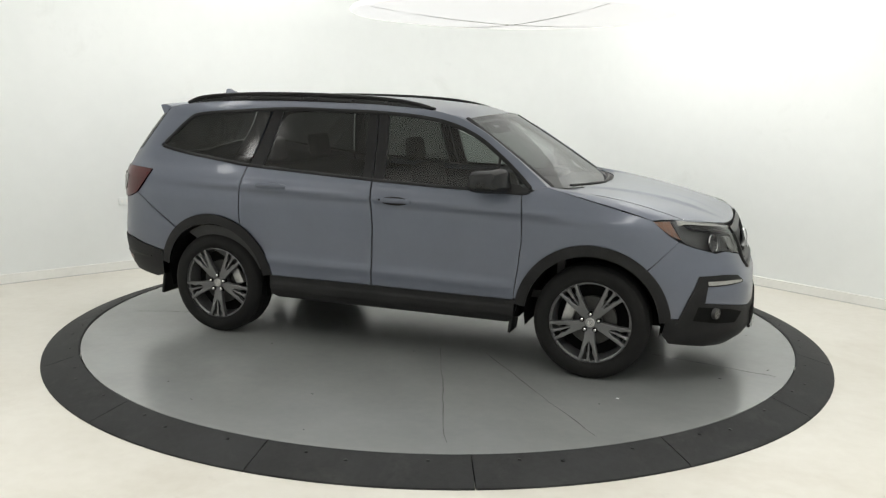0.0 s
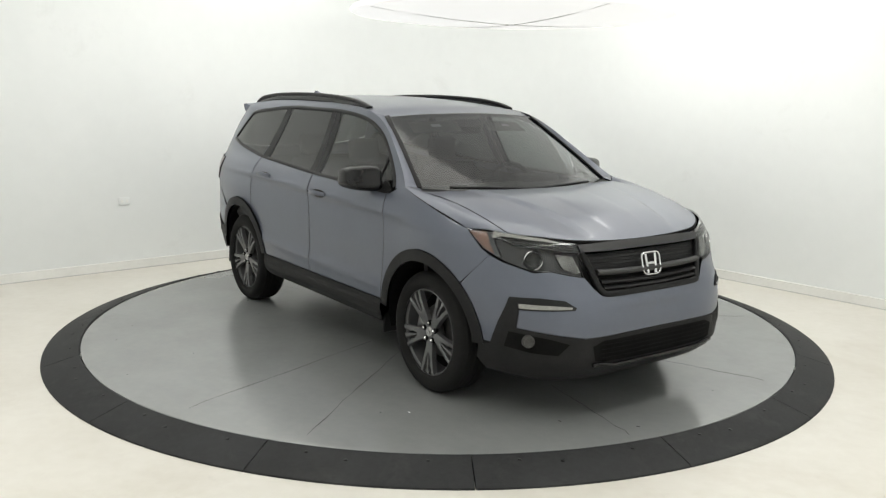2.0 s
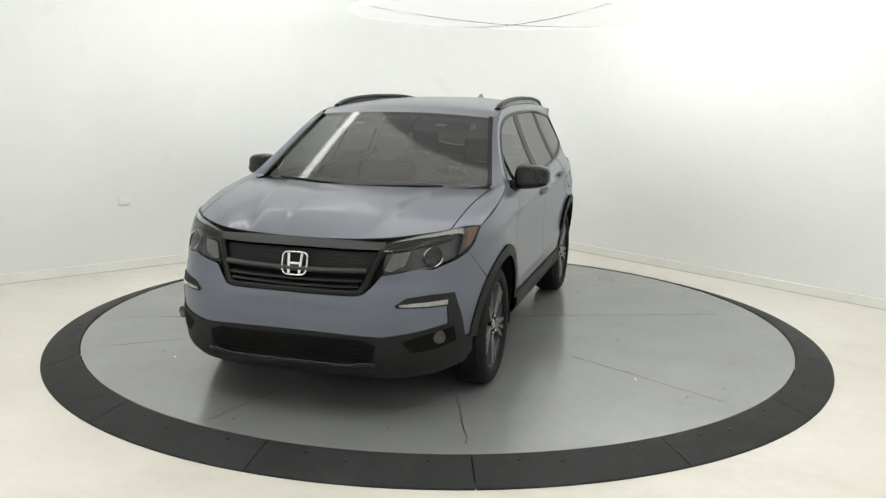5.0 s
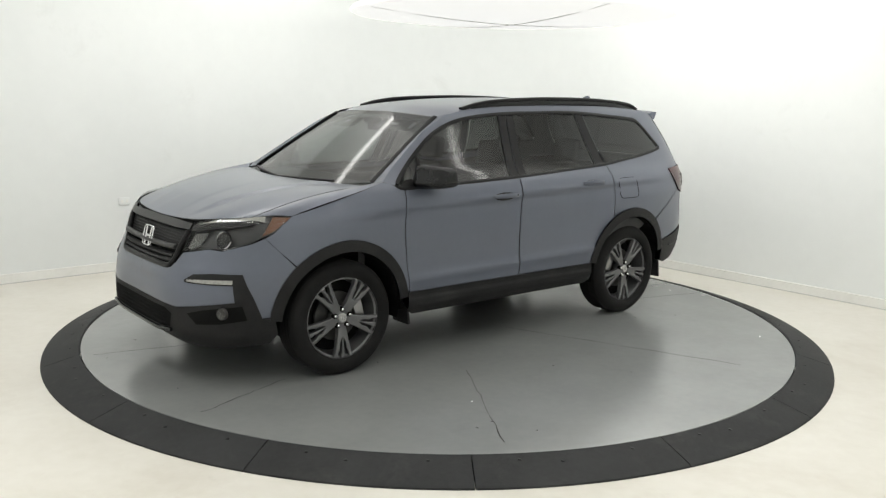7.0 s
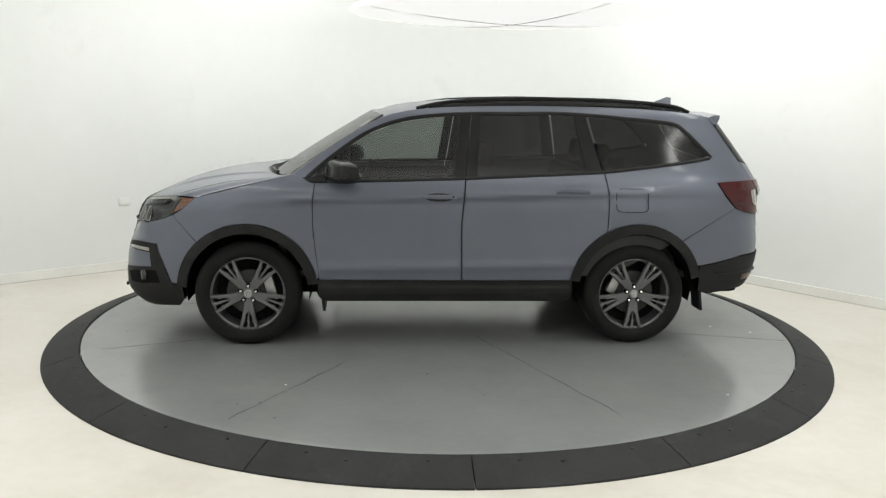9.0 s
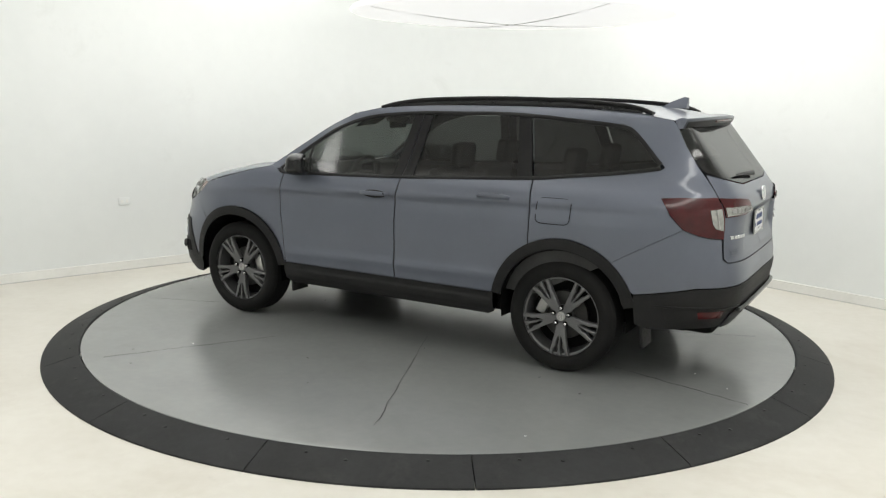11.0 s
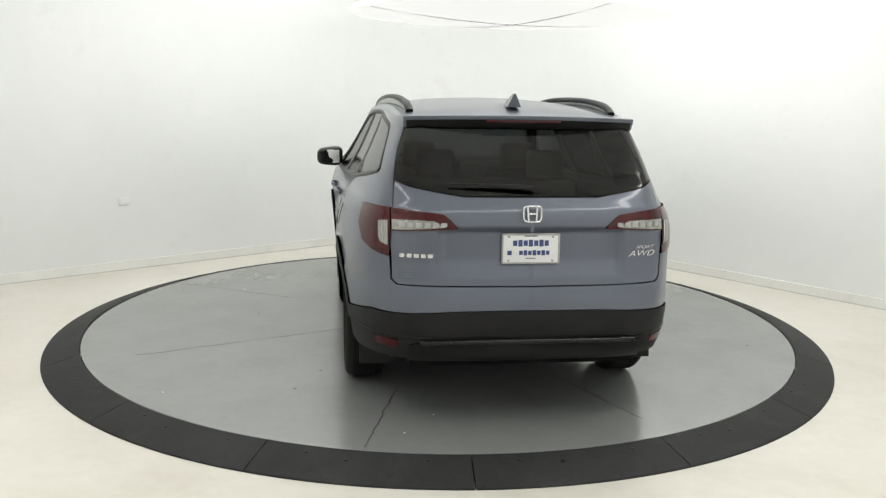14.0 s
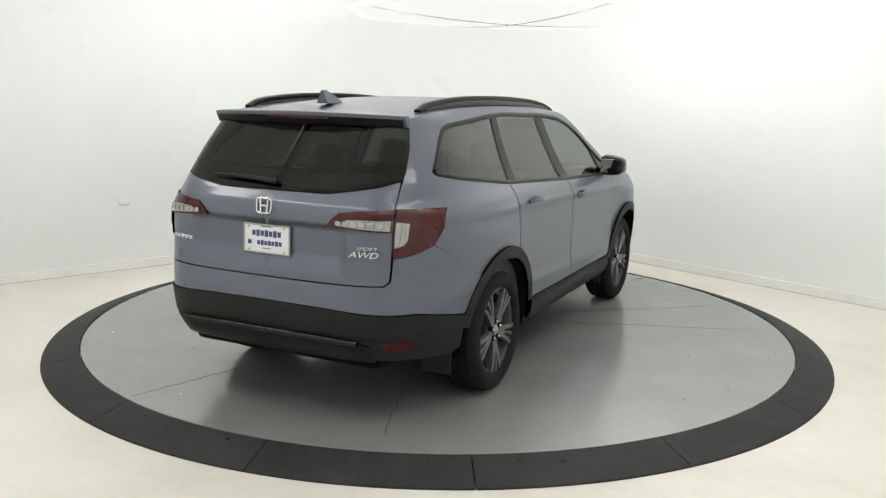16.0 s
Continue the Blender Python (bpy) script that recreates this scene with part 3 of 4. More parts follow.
def wheel(parent, x, side, label):
    at = pose(x, 0.842 * side, 0.376, 0, 0, 0 if side > 0 else 180)
    barrel = lathe([(0.262, 0.108), (0.268, 0.104), (0.266, 0.092), (0.252, 0.085), (0.240, 0.02), (0.232, -0.09), (0.262, -0.10)], 64)
    hub = part("wheel", barrel, GUNMETAL, parent, label, at)
    t = [(0.262, 0.098), (0.272, 0.112), (0.300, 0.1225), (0.330, 0.122), (0.352, 0.112), (0.366, 0.098), (0.3735, 0.080)]
    tread = []
    for k, a in enumerate((0.078, 0.056, 0.052, 0.020, 0.016, -0.016, -0.020, -0.052, -0.056, -0.078)):
        tread.append((0.3755 if k % 4 in (0, 1, 4, 5) else 0.3755, a))
        if k in (1, 3, 5, 7):
            tread += [(0.368, a - 0.0005), (0.368, (0.052, 0.016, -0.02, -0.056)[(k - 1) // 2] + 0.0005)]
    t += tread + [(r, -a) for r, a in t[::-1]]
    part("tyre", lathe(t, 72), RUBBER, hub, "black rubber tyre")
    # one spoke: a broad plate that splits into two arms with a pointed tongue between them
    half = [(0.028, 0.045), (0.033, 0.095), (0.043, 0.150), (0.056, 0.205), (0.069, 0.256), (0.046, 0.258), (0.039, 0.224), (0.025, 0.203), (0.024, 0.170), (0.006, 0.132),
            (0.004, 0.150), (0.006, 0.180), (0.009, 0.204), (0.007, 0.226), (0.017, 0.260)]
    ring = half + [(-a, r) for a, r in half[::-1]]
    flat, _, tris, *_ = delaunay_2d_cdt([Vector(q) for q in ring], [(k, (k + 1) % len(ring)) for k in range(len(ring))], [], 1, 1e-6)

    def level(r):
        f = min(1, max(0, (r - 0.04) / 0.218))
        return 0.112 - 0.022 * (1 - f) ** 1.2 - 0.016 * max(0, f - 0.7)
    bm = bmesh.new()
    top = [bm.verts.new((q.x, level(q.y), -q.y)) for q in flat]
    for tri in tris:
        bm.faces.new([top[k] for k in tri])
    rim_edges = [e for e in bm.edges if len(e.link_faces) == 1]
    wall = bmesh.ops.extrude_edge_only(bm, edges=rim_edges)["geom"]
    for v in wall:
        if isinstance(v, bmesh.types.BMVert):
            v.co.y -= 0.034
    bmesh.ops.recalc_face_normals(bm, faces=bm.faces)
    bmesh.ops.bevel(bm, geom=[e for e in bm.edges if len(e.link_faces) == 2 and e.calc_face_angle(0) > 1.2 and e.verts[0].co.y > 0.085], offset=0.003, segments=1, affect="EDGES")
    mesh = bpy.data.meshes.new("spoke")
    smooth(bm, 30).to_mesh(mesh)
    bm.free()
    for k in range(5):
        part("spoke", mesh, GUNMETAL, hub, "", pose(0, 0, 0, 0, 72 * k, 0))
    part("hub_centre", lathe([(0.0, 0.0895), (0.062, 0.0888), (0.072, 0.078), (0.072, 0.03), (0.0, 0.03)], 40), GUNMETAL, hub)
    part("centre_cap", lathe([(0, 0.102), (0.026, 0.101), (0.031, 0.096), (0.031, 0.08)], 28), STEEL, hub, "grey centre cap with a bright emblem shape")
    for sx in (-1, 1):
        part("cap_emblem", box(0.006, 0.003, 0.026, (sx * 0.008, 0.1035, 0), 0.001, 1), BADGE, hub)
    nut = None
    for k in range(5):
        a = radians(90 + 72 * k)
        piece = lathe([(0, 0.106), (0.006, 0.106), (0.0105, 0.101), (0.0105, 0.07)], 12) if nut is None else nut
        ob = part("lug_nut", piece, CHROME, hub, "", pose(0.057 * math.cos(a), 0.004, 0.057 * math.sin(a)))
        nut = ob.data
        # raised dark ring painting the shade of the nut's recess
        part("lug_recess", lathe([(0.009, 0.0950), (0.0165, 0.0965), (0.0180, 0.075)], 14), DARK, hub, "", pose(0.057 * math.cos(a), 0.0, 0.057 * math.sin(a)))
    part("brake_disc", lathe([(0.06, 0.02), (0.16, 0.02), (0.163, 0.015), (0.163, 0.0), (0.06, 0.0)], 48), IRON, hub, "bare steel brake disc")
    ang = 165 if x > 0 else 25
    if side < 0:
        ang = 180 - ang
    part("brake_caliper", box(0.07, 0.05, 0.15, (0.155, 0.03, 0), 0.015, 2), STEEL, hub, "grey brake caliper", pose(0, 0, 0, 0, -ang, 0))
    # added black disc, so the gaps between spokes look shaded
    part("wheel_back", lathe([(0, -0.02), (0.238, -0.02)], 40), DARK, hub, "dark disc added for the shade inside the wheel")


def seat(parent, name, x, y, width, back_z, head=True, z0=0.62, heads=None):
    base = part(name, box(0.50, width, 0.16, (0.02, 0, 0), 0.05, 3), SEAT, parent, "dark grey cloth seat", pose(x, y, z0))
    part("seat_back", box(0.14, width * 0.96, back_z - z0, (-0.28, 0, (back_z - z0) / 2), 0.055, 3, Matrix.Rotation(radians(-10), 4, "Y")), SEAT, base)
    for dy in (heads if heads is not None else (0.0,)):
        part("headrest", box(0.10, 0.25, 0.19, (0, 0, 0), 0.045, 3), SEAT, base, "", pose(-0.36 - (back_z - z0) * 0.14, dy, back_z - z0 + 0.10, 0, -8, 0))
    return base


def text_mesh(body, size, depth, shear=0.0):
    data = bpy.data.curves.new("lettering", "FONT")
    data.body, data.size, data.extrude, data.shear = body, size, depth, shear
    data.align_x, data.align_y = "CENTER", "CENTER"
    ob = bpy.data.objects.new("lettering", data)
    scene.collection.objects.link(ob)
    mesh = bpy.data.meshes.new_from_object(ob.evaluated_get(bpy.context.evaluated_depsgraph_get()))
    bpy.data.objects.remove(ob)
    return mesh


def face_pose(p, n, spin=0.0):
    """A pose whose local z looks along n and whose local y is up."""
    n = Vector(n).normalized()
    x = Vector((0, 0, 1)).cross(n).normalized()
    y = n.cross(x)
    return Matrix.Translation(p) @ Matrix((x, y, n)).transposed().to_4x4() @ Matrix.Rotation(radians(spin), 4, "Z")


def badge(parent, p, n, w, h):
    """A rounded bright frame with plain bars inside."""
    pts = []
    for k in range(32):
        a = 2 * math.pi * k / 32
        c, s = math.cos(a), math.sin(a)
        taper = 1.0 + 0.06 * s
        pts.append((w / 2 * taper * math.copysign(abs(c) ** 0.45, c), h / 2 * math.copysign(abs(s) ** 0.45, s), 0))
    pts.append(pts[0])
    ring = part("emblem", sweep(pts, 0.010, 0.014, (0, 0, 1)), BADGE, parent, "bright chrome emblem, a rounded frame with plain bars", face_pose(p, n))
    for sx in (-1, 1):
        part("emblem_bar", sweep([(sx * w * 0.21, -h * 0.44, 0), (sx * w * 0.27, h * 0.44, 0)], w * 0.12, 0.012, (0, 0, 1)), BADGE, ring)
    part("emblem_bar", sweep([(-w * 0.22, 0.0, 0), (w * 0.22, 0.0, 0)], h * 0.13, 0.010, (0, 0, 1)), BADGE, ring)
    return ring


def suv():
    car = holder("suv", "grey pearl sport utility vehicle with black trim, parked on the turntable", "car")
    for s in (1, -1):
        # wing
        wing = [S(1.76, 1.062), S(1.60, 1.104), S(1.40, 1.157), S(1.20, 1.205), S(1.09, 1.232), S(1.03, 1.222), S(0.99, 1.195), S(0.935, 1.178), S(0.948, 1.05), S(0.950, 0.88), S(0.925, 0.65), S(0.905, 0.50)]
        wing += arch(1.41, ARCH_R, 168, 47, 16) + [S(1.84, 0.842), S(1.925, 0.935), S(1.872, 0.968)]
        part("front_wing", skin(wing, s, dish=crease, grid=0.03), PAINT, car)
        part("wing_top", patch(fender_top, 4, 14, True) if s > 0 else mirrored(patch(fender_top, 4, 14, True)), PAINT, car)
        corner = (shield_edge(0, 1.0), hood_place(1.0, 1.0), Vector((1.09, shell(1.09, 1.232).y, 1.232)))
        wc = patch(lambda a, t, c=corner: c[0].lerp(c[1], t).lerp(c[2], a) + Vector((0, 0, 0.003)), 4, 4, True)
        part("wing_corner", wc if s > 0 else mirrored(wc), PAINT, car)
        # doors
        fd = [S(0.928, 1.176), S(0.942, 1.05), S(0.944, 0.88), S(0.919, 0.65), S(0.899, 0.485), S(0.40, 0.482), S(-0.117, 0.48), S(-0.113, 0.58), S(-0.108, 0.90), S(-0.132, belt(-0.132))] + [S(x, belt(x)) for x in (0.14, 0.40, 0.66)]
        rd = [S(-0.141, belt(-0.141)), S(-0.117, 0.90), S(-0.122, 0.58), S(-0.126, 0.48), S(-0.6, 0.48), S(-0.918, 0.485)] + arch(-1.41, ARCH_R, 12, 62, 10) + [S(-1.168, 0.835), S(-1.172, 0.95), S(-1.172, 1.10), S(-1.150, belt(-1.15)), S(-0.85, belt(-0.85)), S(-0.5, belt(-0.5))]

        d1 = part("front_door", skin(fd, s, dish=crease, grid=0.025), PAINT, car)
        d2 = part("rear_door", skin(rd, s, dish=crease, grid=0.025), PAINT, car)
        for door, x, z in ((d1, 0.05, 1.09), (d2, -0.91, 1.135)):
            pts = [on_skin("S", x + 0.12 * f, z, s, 0.012 + 0.028 * (1 - f * f) ** 0.7)[0] for f in np.linspace(-1, 1, 13)]
            h = part("door_handle", sweep(pts, 0.034, 0.018, (0, s, 0), [0.75 + 0.25 * (1 - f * f) for f in np.linspace(-1, 1, 13)]), PAINT, door, "body-coloured pull handle")
            # black oval paints in the hollow's shade; the hollow itself is body-coloured
            cup = bmesh.new()
            bmesh.ops.create_uvsphere(cup, u_segments=20, v_segments=8, radius=1)
            bmesh.ops.scale(cup, vec=(0.106, 0.004, 0.030), verts=cup.verts)
            p, n = on_skin("S", x + 0.005, z - 0.002, s, 0.003)
            part("handle_cup", smooth(cup), SATIN, door, "black oval painted for the shade behind the handle", Matrix.Translation(p))
        p, n = on_skin("S", -0.045, 1.092, s, 0.036)
        part("key_button", box(0.012, 0.006, 0.012, (0, 0, 0), 0.003, 1), DARK, d1, "", Matrix.Translation(p))
        # body side: roof rail, rear pillar and quarter in one
        q = [S(1.085, 1.236)] + line_s(ROOF_EDGE[1:], 3) + [S(-2.020, 1.640), S(-2.092, 1.52), S(-2.187, 1.39), S(-2.262, 1.30), S(-2.322, 1.216), S(-2.015, 1.205)]
        q += [S(-2.075, 1.10), S(-2.155, 1.018), S(-1.98, 0.919), S(-1.80, 0.817)] + arch(-1.41, ARCH_R, 131, 62, 12) + [S(-1.176, 0.835), S(-1.180, 0.95), S(-1.180, 1.10), S(-1.158, belt(-1.158))]
        q += [S(-1.4, belt(-1.4)), S(-1.68, 1.325), S(-1.98, 1.372), S(-1.995, 1.386), S(-1.925, 1.455), S(-1.80, 1.57), S(-1.735, 1.625), S(-1.69, 1.640)] + line_s(WIN_TOP[::-1], 3)[1:] + [S(1.03, 1.219)]
        side_panel = part("body_side", skin(q, s, dish=crease, grid=0.03), PAINT, car)
        flap = [(-1.345 + 0.118 * math.copysign(abs(math.cos(a)) ** 0.35, math.cos(a)), 1.078 + 0.082 * math.copysign(abs(math.sin(a)) ** 0.35, math.sin(a))) for a in np.linspace(0, 2 * math.pi, 28, False)]
        if s > 0:
            part("fuel_flap_gap", skin_bar([S(*v) for v in flap], 0.005, 0.004, s, 0.0, 2, True), DARK, side_panel, "thin gap round the fuel flap")
        # windscreen pillar
        edge = [Vector((v[0], shell(v[0], v[1]).y, v[1])) for v in spline(ROOF_EDGE[:5], 6)]

        def pillar(a, t, edge=edge):
            i = t * (len(edge) - 1)
            k = min(int(i), len(edge) - 2)
            o = edge[k].lerp(edge[k + 1], i - k)
            return shield_edge(min(1, t * 1.0), 1.0).lerp(o, a) + Vector((0.3, 0.5, 0.4)) * (0.012 * 4 * a * (1 - a))
        pl = patch(pillar, 5, 24)
        part("windscreen_pillar", mirrored(pl) if s < 0 else pl, PAINT, car)
        tr = [shield_edge(t, 1.0) + Vector((0.004, 0.004, 0.006)) for t in np.linspace(0, 1, 20)]
        part("windscreen_trim", sweep([(v.x, v.y * s, v.z) for v in tr], 0.034, 0.012, (0.5, 0.4 * s, 0.7)), SATIN, car, "black trim beside the windscreen")
        # side windows
        f_low = [S(x, belt(x) + 0.012) for x in (0.71, 0.45, 0.18, -0.06)]
        f_top = [S(x, win_top(x) - 0.022) for x in (-0.115, 0.0, 0.12, 0.24, 0.36, 0.48, 0.58, 0.67, 0.73)]
        w1 = part("front_door_window", skin(f_low + f_top, s, -0.006, 0), GLASS_SIDE, d1, "lightly tinted window glass")
        part("quarter_light", skin([S(0.757, belt(0.757) + 0.012), S(0.757, win_top(0.757) - 0.022), S(0.80, win_top(0.80) - 0.022), S(0.87, win_top(0.87) - 0.024), S(0.915, 1.232), S(0.90, belt(0.90) + 0.014)], s, -0.006, 0), GLASS_SIDE, d1, "small clear quarter light")
        part("window_divider", skin_bar([S(0.742, belt(0.742) + 0.004), S(0.742, win_top(0.742) - 0.016)], 0.022, 0.012, s, -0.002), SATIN, d1, "black window divider")
        part("mirror_base", skin([S(0.80, belt(0.80) + 0.006), S(0.84, belt(0.84) + 0.06), S(0.90, belt(0.9) + 0.055), S(0.965, 1.205), S(0.93, 1.188)], s, 0.004, 0.012), SATIN, d1, "black mirror base panel")
        r_low = [S(x, belt(x) + 0.012) for x in (-0.215, -0.5, -0.8, -1.035)]
        r_top = [S(x, win_top(x) - 0.022) for x in (-0.955, -0.8, -0.6, -0.4, -0.26)]
        part("rear_door_window", skin(r_low + r_top, s, -0.006, 0), GLASS_DARK, d2, "dark privacy window glass")
        q_low = [S(x, belt(x) + 0.012) for x in (-1.155, -1.4, -1.68)] + [S(-1.945, 1.378), S(-1.95, 1.398)]
        q_top = [S(-1.87, 1.48), S(-1.735, 1.60), S(-1.67, 1.617)] + [S(x, win_top(x) - 0.022) for x in (-1.5, -1.29, -1.06)]
        part("quarter_window", skin(q_low + q_top, s, -0.004, 0), GLASS_DARK, side_panel, "dark privacy window glass")
        part("door_pillar", skin([S(-0.055, belt(-0.055)), S(-0.115, win_top(-0.115)), S(-0.190, win_top(-0.19)), S(-0.136, belt(-0.136))], s, -0.002), SATIN, d1, "black pillar cover")
        part("door_pillar", skin([S(-0.142, belt(-0.142)), S(-0.196, win_top(-0.196)), S(-0.265, win_top(-0.265)), S(-0.22, belt(-0.22))], s, -0.002), SATIN, d2, "black pillar cover")
        part("door_pillar", skin([S(-1.03, belt(-1.03)), S(-0.95, win_top(-0.95)), S(-1.035, win_top(-1.035)), S(-1.143, belt(-1.143))], s, -0.002), SATIN, d2, "black pillar cover")
        part("window_seal", skin_bar([S(x, win_top(x) - 0.010) for x in (0.98, 0.88, 0.76, 0.57, 0.36, 0.12, -0.21, -0.5, -0.87, -1.29, -1.66)] + [S(-1.785, 1.575), S(-1.965, 1.40)], 0.030, 0.012, s, -0.002), SATIN, side_panel, "black window seal")
        part("belt_moulding", skin_bar([S(x, belt(x) + 0.006) for x in (0.98, 0.92, 0.66, 0.4, 0.1, -0.13, -0.4, -0.7, -1.155, -1.4, -1.68, -1.97)], 0.026, 0.014, s, 0.0), SATIN, side_panel, "black belt moulding")
        # cladding
        for x, name in ((1.41, "front_arch_trim"), (-1.41, "rear_arch_trim")):
            a0, a1 = (4, 172) if x > 0 else (10, 168)
            lip = arch(x, 0.503, a0, a1, 26) + arch(x, 0.432, a1, a0, 26)
            part(name, skin(lip, s, 0.008, 0.016, 0.06), PLASTIC, car, "black plastic wheel arch trim")
            liner = bmesh.new()
            rows = []
            for a in np.linspace(-10, 190, 22):
                c, z = 0.437 * math.cos(radians(a)), 0.437 * math.sin(radians(a))
                edge_y = shell(way("S", x + c, ARCH_Z + z), ARCH_Z + z).y - 0.014
                rows.append([liner.verts.new((x + c, y * s, ARCH_Z + z)) for y in (edge_y, 0.55)])
            for p, q2 in zip(rows, rows[1:]):
                liner.faces.new((p[0], q2[0], q2[1], p[1]))
            liner.faces.new([r[1] for r in rows])
            part("wheel_well", liner, DARK, car, "dark wheel housing")
        rock = [S(0.915, 0.488), S(-0.925, 0.488), S(-0.93, 0.35), S(-0.88, 0.322), S(0.86, 0.322), S(0.905, 0.36)]
        part("sill_cladding", skin(rock, s, 0.008, 0.08, grid=0.02, dish=lambda u, z: 0.010 * ramp01((0.445 - z) / 0.02) - 0.030 * ramp01((0.395 - z) / 0.08)), PLASTIC, car, "black plastic sill cladding")
        # lamps at the front
        head = [S(1.75, 1.068), S(1.85, 1.074), S(1.93, 1.071), F(0.66, 1.046), F(0.503, 1.003), F(0.495, 0.97), F(0.507, 0.832), F(0.60, 0.850), F(0.688, 0.871), F(0.757, 0.863), S(1.998, 0.909), S(1.876, 0.967)]
        lamp = part("headlight", skin(head, s, -0.035, 0.0), LAMP_BLACK, car, "smoked halogen headlight with an amber corner")
        part("lamp_lens", skin(head, s, 0.002, 0.036), LENS, lamp, "clear plastic lens")
        part("amber_reflector", skin([S(1.765, 1.060), S(1.865, 1.064), S(1.945, 0.945), S(1.88, 0.975)], s, -0.012, 0.015), AMBER, lamp, "amber corner reflector")
        part("light_strip", skin([S(1.90, 1.067), S(1.93, 1.065), F(0.66, 1.040), F(0.515, 1.000), F(0.66, 1.024), F(0.835, 1.044), S(1.915, 1.03)], s, -0.008, 0.015), WHITE_LENS, lamp, "pale light guide strip")
        part("lamp_bezel", skin([S(1.872, 1.062), S(1.90, 1.066), S(1.92, 1.03), S(1.985, 0.925), S(1.95, 0.940)], s, -0.010, 0.012), LAMP_BLACK, lamp, "smoked inner bezel")
        part("lamp_bar", skin([F(0.842, 1.036), F(0.66, 1.017), F(0.50, 0.992), F(0.50, 0.958), F(0.576, 0.964), F(0.70, 0.988), F(0.825, 1.010)], s, 0.000, 0.02), SATIN, lamp, "black bar across the lamp")
        for y, z, r in ((0.755, 0.925, 0.050),):
            p, n = on_skin("F", y, z, s, -0.028)
            n = (n + Vector((0.6, 0, 0.1))).normalized()
            bowl = lathe([(0.0, 0.002), (r * 0.6, 0.004), (r * 0.85, 0.012), (r, 0.022), (r * 1.12, 0.02)], 28)
            part("reflector_bowl", bowl, GLOSS, lamp, "dark projector bowl", face_pose(p, n) @ pose(0, 0, 0, 90, 0, 0))
            for a0 in (100, 280):
                arc = [(r * 1.02 * math.cos(radians(a0 + k * 9)), r * 1.02 * math.sin(radians(a0 + k * 9)), 0.022) for k in range(9)]
                part("bright_arc", sweep(arc, 0.006, 0.006, (0, 0, 1)), CHROME, lamp, "", face_pose(p, n))
        part("facet_reflector", skin([F(0.640, 0.962), F(0.545, 0.945), F(0.513, 0.858), F(0.545, 0.852), F(0.615, 0.880)], s, -0.016, 0.01), FACET, lamp, "bright faceted reflector")
        # bumper corner trim, daytime strip, fog lamp
        cor = [F(0.850, 0.722), F(0.75, 0.726), F(0.645, 0.714), F(0.59, 0.676), F(0.60, 0.662), F(0.70, 0.660), F(0.826, 0.655), F(0.832, 0.552), F(0.70, 0.530), F(0.55, 0.506), F(0.55, 0.44), S(2.05, 0.40), S(1.94, 0.41), S(1.955, 0.45), S(2.005, 0.58)]
        corner = part("bumper_corner_trim", skin(cor, s, 0.006, 0.025), PLASTIC, car, "black plastic bumper corner trim")
        part("day_light", skin([F(0.825, 0.690), F(0.70, 0.688), F(0.612, 0.680), F(0.617, 0.669), F(0.70, 0.667), F(0.825, 0.664)], s, 0.010, 0.012), WHITE_LENS, corner, "slim clear turn lamp")
        p, n = on_skin("F", 0.790, 0.487, s, 0.022)
        fog = part("fog_lamp", lathe([(0.0, -0.006), (0.024, 0.000), (0.029, 0.005), (0.034, 0.004), (0.036, -0.02)], 28), IRON, car, "round bright-rimmed fog lamp", face_pose(p, (n + Vector((1, 0, 0))).normalized()) @ pose(0, 0, 0, 90, 0, 0))
        part("fog_lens", lathe([(0.0, 0.007), (0.018, 0.006), (0.029, 0.004)], 24), LENS, fog)
        # dark panel laid on the skin, painting the shade of a pocket
        part("fog_recess", skin([F(0.850, 0.530), F(0.72, 0.507), F(0.63, 0.478), F(0.68, 0.415), F(0.78, 0.420), F(0.855, 0.440)], s, 0.009, 0.0), DARK, corner, "flat dark panel for the shaded fog lamp pocket")
        # lamps at the rear
        tail = [S(-2.01, 1.198), S(-2.12, 1.206), R(0.742, 1.212), R(0.747, 0.966), R(0.80, 0.972), S(-2.25, 0.985), S(-2.16, 1.017), S(-2.08, 1.10)]
        tl = part("tail_lamp", skin(tail, s, 0.010, 0.03), RED, car, "red tail lamp with a clear reverse section")
        part("reverse_lens", skin([R(0.798, 1.138), R(0.752, 1.148), R(0.752, 1.018), R(0.786, 1.030), R(0.798, 1.056)], s, 0.014, 0.01), WHITE_LENS, tl, "clear ribbed reverse lens")
        part("lens_rib", skin_bar([R(0.775, 1.14), R(0.772, 1.03)], 0.006, 0.006, s, 0.015), STEEL, tl)
        # flaps
        for x, z0, z1, xx in ((0.885, 0.245, 0.53, 0.885), (-1.905, 0.235, 0.55, -1.93)):
            part("mud_flap", box(0.022, 0.18, z1 - z0, (xx, (0.845 if x > 0 else 0.80) * s, (z0 + z1) / 2), 0.008, 2, Matrix.Rotation(radians(6 if x > 0 else 8), 4, "Y")), PLASTIC, car, "black rubber mud flap")
        # mirror
        m = bmesh.new()
        bmesh.ops.create_uvsphere(m, u_segments=28, v_segments=18, radius=1)
        for v in m.verts:
            v.co = Vector([math.copysign(abs(c) ** 0.55, c) for c in v.co])
            v.co.x *= 0.085 + 0.02 * (v.co.z < 0)
            v.co.y *= 0.112
            v.co.z *= 0.080 * (1 - 0.12 * v.co.y / 0.10)
            v.co.x -= 0.045 * (v.co.y / 0.10)
